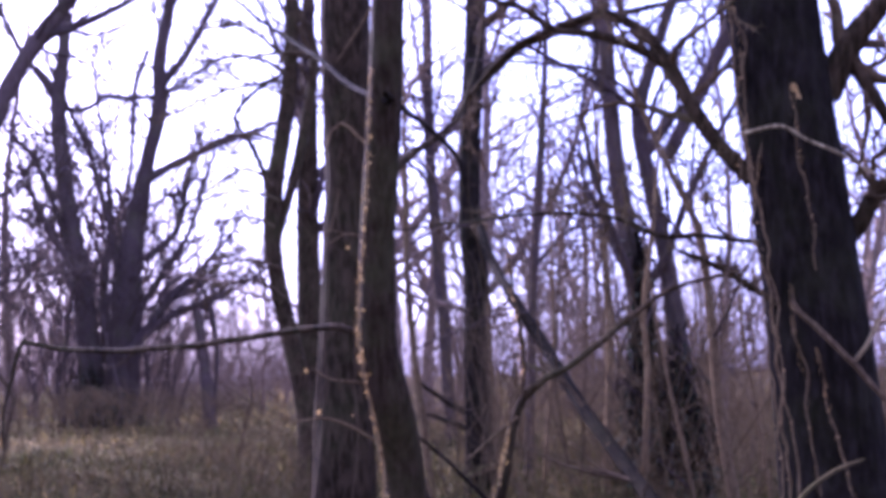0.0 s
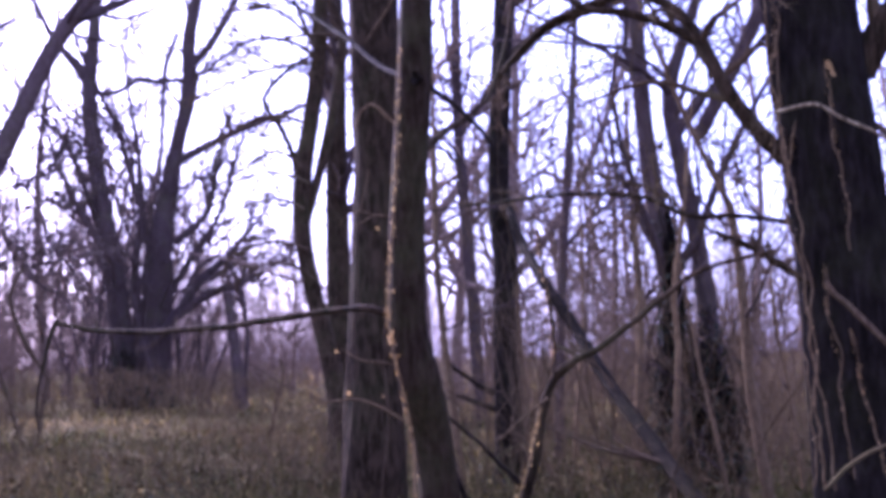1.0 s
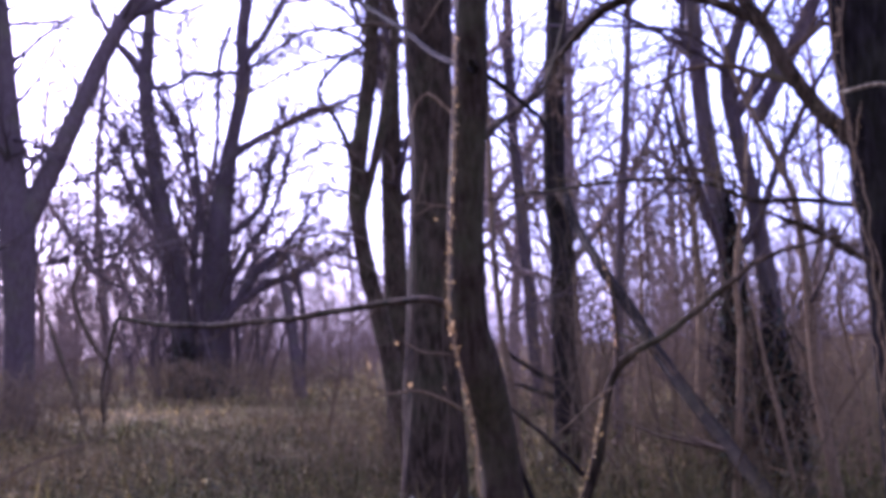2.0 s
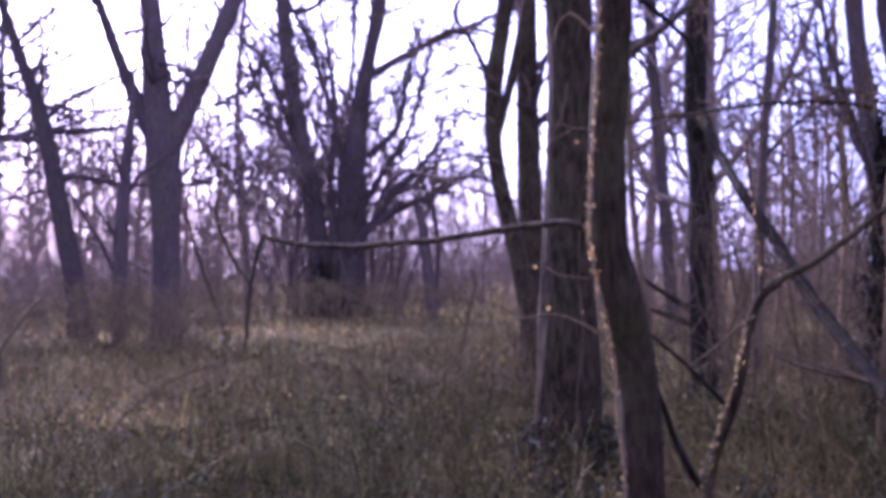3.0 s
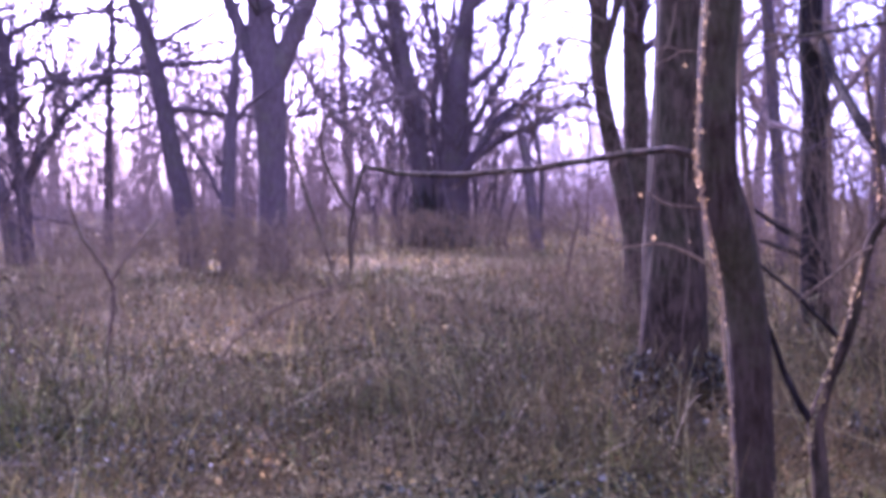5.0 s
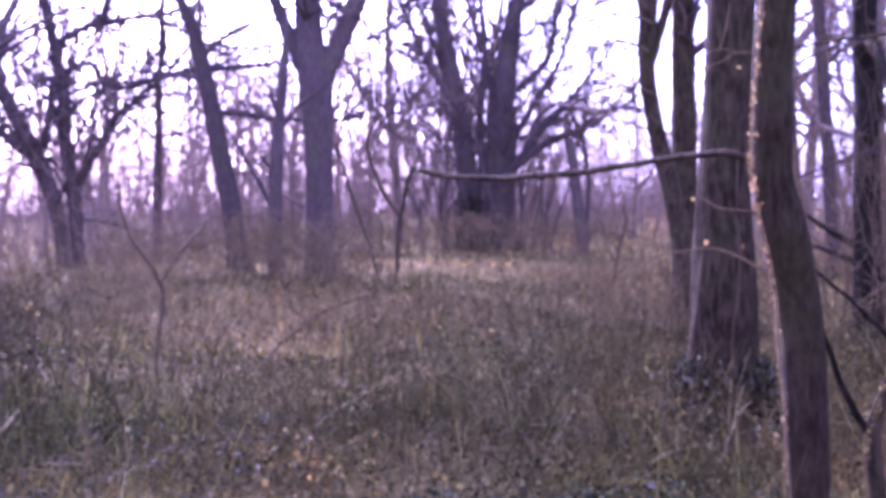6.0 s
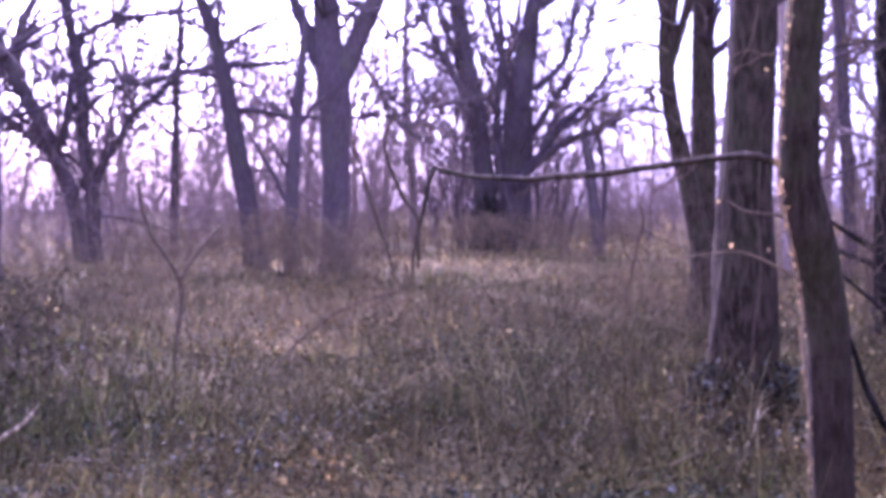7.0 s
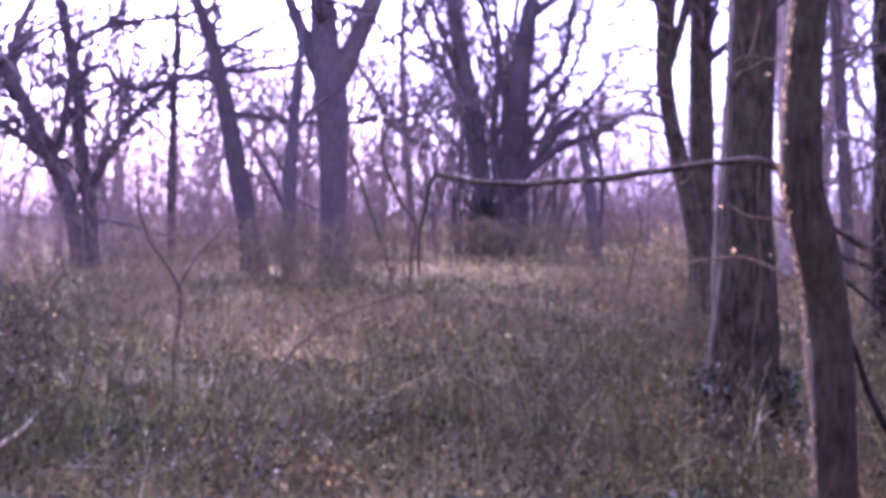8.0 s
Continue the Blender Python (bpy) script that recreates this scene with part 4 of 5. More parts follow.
far_tree("thin upright pole-like tree", [
    [(-22.24, 35.63, 1.03, 0.1542), (-22.21, 35.65, 3.09, 0.1437), (-22.12, 35.70, 5.54, 0.123), (-22.01, 35.77, 7.99, 0.1126), (-21.97, 35.80, 9.21, 0.1023)]], 56, 24, least=0.015, lift=0.0, share=0.38)
far_tree("tall thin tree behind the stout trunk", [
    [(-1.53, 15.94, 0.48, 0.1809), (-1.53, 15.94, 1.58, 0.1726), (-1.52, 15.94, 2.60, 0.1723), (-1.54, 15.94, 3.61, 0.1641), (-1.53, 15.94, 4.55, 0.156)]], 57, 12, mat=BARK_OAK)
far_tree("thin straight tree in the thicket", [
    [(0.68, 27.14, 1.15, 0.1499), (0.58, 27.14, 3.04, 0.1436), (0.47, 27.14, 4.99, 0.1371), (0.33, 27.15, 7.24, 0.1307), (0.32, 27.14, 9.25, 0.1240), (0.33, 27.14, 10.99, 0.1171)]], 58, 12)
far_tree("thin lit stem beside the slim tree", [
    [(0.12, 11.93, 0.78, 0.0411), (0.07, 11.93, 1.25, 0.0411), (-0.00, 11.93, 1.84, 0.0381), (-0.05, 11.93, 2.54, 0.0352), (-0.06, 11.93, 3.24, 0.0322), (-0.06, 11.93, 3.71, 0.0292)]], 59, 6, up=2.0, mat=BRUSH, sides=8)
far_tree("creeper-wrapped tree in a dense thicket", [
    [(2.24, 10.64, 0.89, 0.1183), (2.22, 10.65, 1.70, 0.1031), (2.18, 10.65, 2.35, 0.0984), (2.12, 10.66, 2.91, 0.0935), (2.05, 10.68, 3.47, 0.0886), (2.00, 10.69, 4.15, 0.0837), (1.98, 10.69, 4.72, 0.0786), (1.96, 10.69, 5.30, 0.0735)],
    [(2.63, 10.56, 0.89, 0.1228), (2.57, 10.57, 1.48, 0.1076), (2.52, 10.58, 2.12, 0.0921), (2.45, 10.60, 2.78, 0.082), (2.34, 10.62, 3.45, 0.0772), (2.26, 10.64, 4.13, 0.0723), (2.39, 10.61, 4.58, 0.0613), (2.63, 10.56, 5.25, 0.0503)],
    [(2.51, 10.58, 3.67, 0.0716), (2.77, 10.52, 4.15, 0.0716), (2.94, 10.48, 4.48, 0.0716), (3.11, 10.43, 4.86, 0.0661)]], 60, 12, 2, up=3.0)
def creeper_tangle(name, label, x, y, tall, wide, seed, leafage=1.0):
    """A dark mass of twining stems and small leathery leaves on a trunk's lower part."""
    rng = np.random.default_rng(seed)
    t = thing(name, label, "climbing plant")
    net = Net()
    n = 110
    a = rng.uniform(0, 2 * np.pi, n)
    k = 9
    p = np.zeros((n, k, 3))
    turn = rng.normal(0, 0.5, n)
    reach = rng.uniform(0.3, 1.0, n) * wide
    top = rng.uniform(0.35, 1.0, n)
    for q in range(k):
        f = q / (k - 1)
        r = reach * (0.75 + 0.35 * math.sin(f * 9.0 + seed) - 0.35 * f) + rng.normal(0, 0.06, n)
        p[:, q] = np.stack([x + r * np.cos(a + turn * f), y + r * np.sin(a + turn * f), f * tall * top - 0.05], axis=1)
    r = np.full((n, k), 0.008) * rng.uniform(0.5, 1.6, (n, 1))
    net.tubes(p, r, 4)
    p1, r1 = sprout(rng, p, r, 5, 0.1, 1.0, 0.2, 1.0, -0.1, 0.4, 4, 0.6, 0.003)
    net.tubes(p1, r1, 3)
    part("stem", net, BARK_DARK, t)
    leaf = Net()
    m = 2600
    i = rng.integers(n, size=m)
    f = rng.random(m) * (k - 1.01)
    j = f.astype(int)
    at = p[i, j] * (1 - (f - j))[:, None] + p[i, j + 1] * (f - j)[:, None] + rng.normal(0, 0.06 * leafage, (m, 3))
    way = rng.normal(0, 1, (m, 3))
    way /= np.linalg.norm(way, axis=1, keepdims=True)
    size = rng.uniform(0.03, 0.08, m) * leafage
    ribbons(leaf, rng, at, way, size, size * 0.8, 0.2, 3)
    part("foliage", leaf, IVY, t, "small dark leathery leaves")


far_tree("slender tree with sunlit edge by the thicket", [
    [(2.34, 8.16, 0.76, 0.0413), (2.30, 8.17, 1.08, 0.0374), (2.27, 8.18, 1.50, 0.0376), (2.26, 8.18, 1.91, 0.0336), (2.23, 8.18, 2.34, 0.0317), (2.19, 8.19, 2.68, 0.0298), (2.06, 8.23, 2.99, 0.0257)]], 61, 9, up=2.0, mat=BRUSH, sides=10)
far_tree("slender tree with pale bark in the thicket", [
    [(1.91, 9.18, 0.94, 0.0279), (1.94, 9.17, 1.31, 0.028), (1.96, 9.17, 1.68, 0.0258), (1.94, 9.17, 2.06, 0.0235), (2.02, 9.16, 2.62, 0.0213)]], 62, 7, up=2.0, mat=BRUSH, sides=8)
far_tree("brown pole-like young tree in the thicket", [
    [(2.33, 13.67, 0.78, 0.062), (2.38, 13.66, 1.46, 0.0554), (2.40, 13.66, 2.29, 0.0488), (2.37, 13.67, 3.13, 0.0421)]], 63, 8, up=2.5, mat=BRUSH, sides=8)
far_tree("slim slanting pole in the thicket", [
    [(2.20, 8.81, 0.66, 0.02), (2.14, 8.82, 1.05, 0.0179), (2.07, 8.84, 1.41, 0.0158), (2.03, 8.85, 1.68, 0.0136)]], 65, 5, up=1.2, mat=BRUSH, sides=8)
far_tree("slim crooked pole in the thicket", [
    [(2.36, 11.64, 1.01, 0.0235), (2.26, 11.66, 1.42, 0.0237), (2.17, 11.67, 1.83, 0.0208), (2.11, 11.68, 2.19, 0.0179)]], 66, 6, up=1.5, mat=BRUSH, sides=8)
far_tree("slim pole beside the great trunk", [
    [(3.52, 11.36, 0.99, 0.023), (3.48, 11.37, 1.39, 0.0202), (3.41, 11.39, 1.80, 0.0174), (3.39, 11.39, 2.15, 0.0146)]], 67, 6, up=1.5, mat=BRUSH, sides=8)
far_tree("straight thin pole in the thicket", [
    [(1.87, 15.75, 1.30, 0.0318), (1.92, 15.75, 1.77, 0.0279), (1.95, 15.74, 2.25, 0.024), (1.95, 15.74, 2.89, 0.0241)]], 68, 6, up=2.5, mat=BRUSH, sides=8)
far_tree("pale thin tree among thicket poles", [
    [(1.68, 16.78, 1.12, 0.0676), (1.72, 16.77, 1.96, 0.068), (1.79, 16.77, 3.16, 0.0685), (1.89, 16.76, 4.28, 0.0647), (2.00, 16.74, 5.59, 0.0565)]], 64, 9, up=3.0, mat=BARK_FAR, sides=8)


far_tree("upright bare tree at the clearing's rim", [
    [(-17.0, 19.9, 0.2, 0.25), (-16.96, 19.9, 1.8, 0.22), (-16.94, 19.9, 3.6, 0.21), (-16.96, 19.95, 5.6, 0.2)]], 73, 18, least=0.011, lift=0.0, share=0.36)


def bramble_bush(label, x, y, tall, wide, seed, canes=34, stout=1.0, mat=None):
    """A rounded bush of arching canes with a few withered leaves left on them."""
    rng = np.random.default_rng(seed)
    t = thing("bramble_bush", label, "bush")
    k = 9
    base = np.stack([rng.normal(x, wide * 0.35, canes), rng.normal(y, wide * 0.35, canes)], axis=1)
    a = rng.uniform(0, 2 * np.pi, canes)
    reach, top = rng.uniform(0.4, 1.2, canes) * wide, rng.uniform(0.45, 1.0, canes) * tall
    p = np.zeros((canes, k, 3))
    for q in range(k):
        f = q / (k - 1)
        p[:, q, 0] = base[:, 0] + np.cos(a) * reach * f ** 1.4 + rng.normal(0, 0.03, canes)
        p[:, q, 1] = base[:, 1] + np.sin(a) * reach * f ** 1.4 + rng.normal(0, 0.03, canes)
        p[:, q, 2] = top * math.sin(min(1.0, f * 1.25) * 2.3) + rng.normal(0, 0.02, canes) + (height(x, y) - 0.1 if q == 0 else height(x, y))
    r = rng.uniform(0.003, 0.006, canes)[:, None] * np.linspace(1, 0.45, k)[None] * stout
    net = Net()
    net.tubes(p, r, 4)
    p1, r1 = sprout(rng, p, r, 6, 0.15, 1.0, 0.2, 0.9, 0.05, 0.3, 5, 0.6, 0.0022 * stout)
    net.tubes(p1, r1, 3)
    p2, r2 = sprout(rng, p1, r1, 3, 0.2, 1.0, 0.5, 0.8, 0.05, 0.3, 3, 0.7, 0.0018 * stout)
    net.tubes(p2, r2, 3)
    part("spray", net, mat or BARK_OAK, t)
    leaf = Net()
    n = canes * 8
    i, f = rng.integers(len(p1), size=n), rng.uniform(0, 3.99, n)
    j = f.astype(int)
    at = p1[i, j] + (p1[i, j + 1] - p1[i, j]) * (f - j)[:, None]
    leaflets(leaf, rng, at, rng.uniform(0.02, 0.05, n))
    part("foliage", leaf, TANGLE, t, "small withered brown leaves")


def snag():
    """Short dead trunk, broken off at the top."""
    t = thing("snag", "short dead broken-off trunk at the clearing's edge", "dead tree")
    stem = to_ground([(-7.51, 39.29, 1.62, 0.1994), (-7.63, 39.27, 2.82, 0.1794), (-7.83, 39.23, 4.11, 0.1494)], 1.2)
    part("trunk", gnarled(stem, 0.2, 12, 0.12, 81.0, 0.5), BARK_FAR, t)


def bent_sapling():
    """Sapling bowed right over towards the ground."""
    t = thing("sapling", "slender sapling bowed over in an arch", "sapling")
    stem = to_ground([(-7.20, 39.35, 1.32, 0.0797), (-7.16, 39.35, 2.82, 0.0796), (-7.46, 39.30, 4.41, 0.0796), (-8.10, 39.17, 5.37, 0.0797), (-8.82, 39.02, 4.92, 0.0699), (-9.34, 38.89, 3.93, 0.06)], 1.0)
    tube_part("stem", stem, BARK_FAR, t, "", 0.2, 6, 0.03, 3)
    rng = np.random.default_rng(82)
    net = Net()
    p, r = even(stem, 12)
    p1, r1 = sprout(rng, p, r, 12, 0.3, 1.0, 0.25, 0.8, 0.1, 0.25, 4, 0.6, 0.014)
    net.tubes(p1, r1, 3)
    part("spray", net, BARK_FAR, t)


snag()
bent_sapling()
for x, y, tall, wide, seed in ((-4.85, 5.3, 1.05, 0.75, 301), (-6.0, 7.0, 1.1, 0.9, 302), (-7.3, 8.8, 1.15, 1.0, 303)):
    bramble_bush("dark bramble bush of arching canes in the grass", x, y, tall, wide, seed)
for x, y, tall, wide, seed in ((-9.3, 21.6, 1.0, 1.5, 304), (-11.2, 23.4, 1.3, 1.3, 305), (-13.0, 23.9, 1.2, 1.6, 306), (-15.2, 23.6, 1.1, 1.5, 307), (-10.2, 36.5, 1.2, 2.0, 308), (-13.2, 37.5, 1.3, 2.2, 309), (-7.0, 33.5, 1.1, 1.8, 310)):
    bramble_bush("low brown bramble bush under the far trees", x, y, tall * 1.3, wide * 1.15, seed, 60, 2.2, BRUSH)
creeper_tangle("creeper", "dark creeper swathed round a thicket tree", 2.5, 10.4, 2.1, 0.34, 71)
creeper_tangle("creeper", "dark twining creeper on a thicket tree", 2.2, 10.55, 3.2, 0.26, 72)
creeper_tangle("creeper", "dark ivy climbing an old tree's foot", -12.1, 41.7, 2.6, 0.75, 74, 2.0)
creeper_tangle("creeper", "low dark green ivy round a stout trunk's foot", -0.5, 8.3, 0.62, 0.62, 76, 0.8)
creeper_tangle("creeper", "dark ivy patch beside an old tree", -11.2, 41.9, 1.5, 1.0, 75, 2.0)


# ---------- the wood behind ----------
def wood_tree(seed, tall, thick, fork, bow, limbs, twigs=3):
    """One of the wood's plain trees, standing at the origin."""
    rng = np.random.default_rng(seed)
    t = thing("tree", "bare grey-brown tree in the winter wood", "tree", "trees of the wood")
    lean = rng.normal(0, 0.07, 2)
    a = rng.uniform(0, 6.28)
    line = []
    for z in np.linspace(0, tall, 8):
        sway = bow * math.sin(z / tall * 5.0 + seed)
        line.append((lean[0] * z + sway * math.cos(a), lean[1] * z + sway * math.sin(a), z, thick * (1 - 0.75 * z / tall)))
    line[0] = (line[0][0], line[0][1], -0.2, thick * 1.3)
    stems = [line]
    for _ in range(fork):
        a, i = rng.uniform(0, 6.28), int(rng.integers(1, 4))
        x0, y0, z0, r0 = line[i]
        out = []
        for q in np.linspace(0, 1, 6):
            reach = tall * 0.28 * math.sin(q * 1.5)
            out.append((x0 + math.cos(a) * reach + bow * 0.5 * math.sin(q * 7), y0 + math.sin(a) * reach, z0 + q * tall * 0.55, r0 * 0.75 * (1 - 0.7 * q)))
        stems.append(out)
    trunk_net = Net()
    for s in stems:
        q = spline(s, 0.5)
        trunk_net.tubes(q[None, :, :3], q[None, :, 3], 8)
    part("trunk", trunk_net, BARK_HAZED, t)
    part("crown", crown(rng, stems, limbs, 5, twigs, 0.12, 0.46, 1.0, 0.08, 0.2, 0.017, True), BARK_HAZED, t)
    return t


def plant_wood():
    rng = np.random.default_rng(77)
    kinds = [(1, 13, 0.17, 0, 0.3, 16), (2, 14, 0.2, 2, 0.4, 10), (3, 11, 0.11, 0, 0.35, 14), (4, 13, 0.18, 2, 0.5, 10), (5, 9, 0.08, 0, 0.3, 12),
             (6, 12, 0.13, 1, 0.45, 12), (7, 7, 0.07, 2, 0.3, 9), (8, 10, 0.1, 1, 0.5, 12)]
    made = [wood_tree(*k) for k in kinds]
    # unseen trees, added beside and behind to close the wood and dim near trunks
    plain = [wood_tree(*k) for k in ((11, 13, 0.18, 2, 0.4, 12, 0), (12, 11, 0.14, 1, 0.4, 12, 0), (13, 14, 0.2, 1, 0.3, 14, 0))]
    spots = []
    # degrees right of +y from and to, nearest and farthest, how many, which kinds
    for a0, a1, d0, d1, n, pick in ((-2, 10, 19, 32, 2, made), (14, 24, 22, 34, 2, made), (-6, 10, 32, 60, 5, made), (11, 26, 36, 60, 6, made), (-44, -22, 40, 60, 13, made), (-22, -14, 50, 64, 8, made), (-44, -14, 64, 82, 25, made), (-14, -6, 50, 84, 9, [made[4], made[6], made[7], made[2]]), (-2, 4, 26, 44, 3, made),
                                    (28, 80, 12, 40, 14, plain), (-110, -48, 16, 45, 12, plain), (80, 250, 7, 26, 46, plain)):
        tries = 0
        rng = np.random.default_rng(int(d0 * 7 + d1 + a1 + 200))
        while n and tries < 4000:
            tries += 1
            a, d = radians(rng.uniform(a0, a1)), math.sqrt(rng.uniform(d0 * d0, d1 * d1))
            x, y = d * math.sin(a), d * math.cos(a)
            if all((x - u) ** 2 + (y - v) ** 2 > 3.0 for u, v, _ in spots):
                spots.append((x, y, pick))
                n -= 1
    fresh = made + plain
    for x, y, pick in spots:
        m = pose(x, y, height(x, y), 0, 0, rng.uniform(0, 360)) @ Matrix.Scale(rng.uniform(0.8, 1.2), 4)
        ob = pick[rng.integers(len(pick))]
        if ob in fresh:
            fresh.remove(ob)
            ob.matrix_basis = m
        else:
            copy_thing(ob, m)


plant_wood()


# ---------- thickets and far woods ----------
def shoots(rng, base, k, size, thick, wander):
    """Upright wandering stems from places on the ground."""
    n = len(base)
    d = np.stack([rng.normal(0, 0.3, n), rng.normal(0, 0.3, n), np.ones(n)], axis=1)
    p = np.zeros((n, k, 3))
    p[:, 0, :2] = base
    p[:, 0, 2] = [height(x, y) - 0.15 for x, y in base]
    for q in range(1, k):
        d += rng.normal(0, wander, d.shape)
        d[:, 2] += 0.1
        d /= np.linalg.norm(d, axis=1, keepdims=True)
        p[:, q] = p[:, q - 1] + d * (size / (k - 1))[:, None]
    return p, thick[:, None] * np.linspace(1, 0.35, k)[None]


def far_woods():
    """The belt of trunks and brush that closes every view."""
    rng = np.random.default_rng(88)
    net = Net()
    for n, ahead, tall, thick, side, twig in ((460, 360, (6, 14), (0.04, 0.12), 8, 5), (900, 720, (1.5, 4), (0.03, 0.05), 4, 3)):
        a, d = rng.uniform(0, 2 * np.pi, n), rng.uniform(82, 122, n)
        a[:ahead] = np.radians(rng.uniform(-48, -4, ahead))
        a[ahead * 4 // 5:ahead] = np.radians(rng.uniform(-4, 30, ahead - ahead * 4 // 5))
        p, r = shoots(rng, np.stack([d * np.sin(a), d * np.cos(a)], axis=1), 5, rng.uniform(*tall, n), rng.uniform(*thick, n), 0.2)
        net.tubes(p, r, 3)
        p1, r1 = sprout(rng, p, r, side, 0.1, 0.98, 0.42, 0.9, 0.1, 0.35, 3, 0.6, 0.02)
        net.tubes(p1, r1, 3)
        p2, r2 = sprout(rng, p1, r1, twig, 0.2, 1.0, 0.6, 0.9, 0.05, 0.35, 3, 0.7, 0.013)
        net.tubes(p2, r2, 3)
    tagged(new("far_woods", net.mesh("far_woods", BARK_HAZED)), "distant belt of bare trees closing the wood", "woodland", kind="stuff")


def thicket(label, mat, seed, stands):
    """Leafless brushwood: clumps of arching shoots."""
    rng = np.random.default_rng(seed)
    net = Net()
    # degrees from and to, nearest and farthest, clumps, tallest, how thick the shoots are
    for a0, a1, d0, d1, m, tall, thick in stands:
        a, d = np.radians(rng.uniform(a0, a1, m)), rng.uniform(d0, d1, m)
        k = 6
        base = np.repeat(np.stack([d * np.sin(a), d * np.cos(a)], axis=1), k, axis=0) + rng.normal(0, 0.45, (m * k, 2))
        size = np.repeat(rng.uniform(0.4, 1.0, m), k) * rng.uniform(0.5, 1.1, m * k) * tall
        p, r = shoots(rng, base, 5, size, rng.uniform(0.6, 1.2, m * k) * thick, 0.25)
        net.tubes(p, r, 3)
        p1, r1 = sprout(rng, p, r, 4, 0.1, 0.98, 0.5, 0.9, 0.08, 0.35, 3, 0.65, thick * 0.45)
        net.tubes(p1, r1, 3)
        p2, r2 = sprout(rng, p1, r1, 2, 0.2, 1.0, 0.7, 0.8, 0.05, 0.3, 3, 0.75, thick * 0.3)
        net.tubes(p2, r2, 3)
    tagged(new("thicket", net.mesh("thicket", mat)), label, "undergrowth", kind="stuff")


far_woods()
thicket("leafless brown brushwood between the nearer trees", BRUSH, 89, ((4, 21, 8, 14, 9, 5.0, 0.005), (1, 24, 13, 22, 14, 7.0, 0.007), (3, 25, 9, 16, 8, 3.0, 0.008), (-3, 26, 16, 30, 26, 3.8, 0.010), (0, 10, 16, 34, 9, 9.0, 0.012), (10, 27, 18, 34, 13, 8.5, 0.012), (10, 15, 18, 32, 14, 4.0, 0.011), (-44, -36, 26, 40, 10, 3.0, 0.014), (-45, -29, 13, 21, 34, 1.7, 0.006), (-7, -3, 12, 30, 6, 2.5, 0.010), (2, 28, 24, 44, 70, 2.6, 0.009), (12, 25, 14, 26, 26, 2.2, 0.007), (9, 17, 10, 18, 13, 3.6, 0.008), (10, 17, 18, 30, 10, 5.5, 0.011)))
thicket("dark thin poles standing in the thicket", BARK_TWIG, 92, ((3, 22, 9, 17, 7, 6.5, 0.011), (1, 26, 16, 30, 9, 9.0, 0.016)))
thicket("low twiggy scrub among the dry grass", BRUSH, 91, ((-48, -4, 7, 14, 40, 1.3, 0.005), (-48, -2, 12, 24, 110, 1.4, 0.005), (-44, -8, 20, 32, 70, 1.5, 0.007), (2, 26, 8, 20, 16, 1.4, 0.005), (-15, -3, 10, 22, 34, 1.7, 0.006)))
thicket("hazed grey leafless brushwood at the back of the clearing", BARK_HAZED, 90, ((-4, 29, 46, 80, 90, 3.0, 0.02), (-5, 10, 34, 52, 22, 5.5, 0.018), (10, 28, 30, 52, 44, 5.5, 0.018), (-4, 28, 34, 56, 70, 10.0, 0.026), (-46, -4, 68, 84, 90, 4.4, 0.03), (-46, -14, 66, 84, 88, 9.0, 0.034), (-46, -14, 46, 66, 36, 10.0, 0.024), (-14, -5, 64, 82, 34, 5.5, 0.028), (-31, -21, 56, 66, 45, 6.5, 0.02), (-15.5, -12.5, 57, 63, 16, 8.0, 0.02), (-13, -4, 44, 70, 30, 10.0, 0.022), (-13, -4, 52, 72, 40, 3.0, 0.018), (-42, -30, 34, 46, 22, 9.0, 0.016), (-45, -28, 48, 75, 60, 3.2, 0.022)))


# ---------- grass, weeds and leaves ----------
def scatter(rng, rings):
    """Places on the ground: (near, far, how many) rings, full circles close by and the wedge that opens ahead farther off."""
    out = []
    for d0, d1, n in rings:
        wide = rng.random(n) < (0.6 if d1 < 9 else 0.2)
        a = np.where(wide, rng.uniform(-np.pi, np.pi, n), np.radians(rng.uniform(-54, 38, n)))
        d = np.sqrt(rng.uniform(d0 * d0, d1 * d1, n))
        out.append(np.stack([d * np.sin(a), d * np.cos(a)], axis=1))
    p = np.concatenate(out)
    z = np.array([height(x, y) for x, y in p])
    return np.concatenate([p, z[:, None]], axis=1)


def mound(x, y):
    """How high the tangle of low plants stands at a place."""
    return max(0.0, 0.16 + 0.30 * noise.noise((x * 0.55 + 12, y * 0.55, 5)) + 0.16 * noise.noise((x * 1.7, y * 1.7, 8)))


def grass():
    rng = np.random.default_rng(90)
    root = scatter(rng, ((0.2, 5.5, 14000), (5.5, 9, 34000), (9, 14, 26000), (14, 28, 26000), (28, 60, 12000)))
    n = len(root)
    tuft = np.array([noise.noise((x * 0.8, y * 0.8, 9)) for x, y, _ in root])
    keep = tuft + rng.normal(0, 0.15, n) > -0.05
    root, tuft = root[keep], tuft[keep]
    n = len(root)
    d = np.linalg.norm(root[:, :2], axis=1)
    way = np.stack([rng.normal(0, 0.9, n), rng.normal(0, 0.9, n), np.ones(n)], axis=1)
    way /= np.linalg.norm(way, axis=1, keepdims=True)
    size = rng.uniform(0.1, 0.45, n) * (1 + 1.1 * tuft)
    width = (0.003 + 0.0006 * d) * rng.uniform(0.6, 1.5, n)
    net = Net()
    ribbons(net, rng, root, way, size, width, 0.4, 3)
    tagged(new("grass", net.mesh("grass", GRASS, False)), "tangled dry tan winter grass", "grass", kind="stuff")


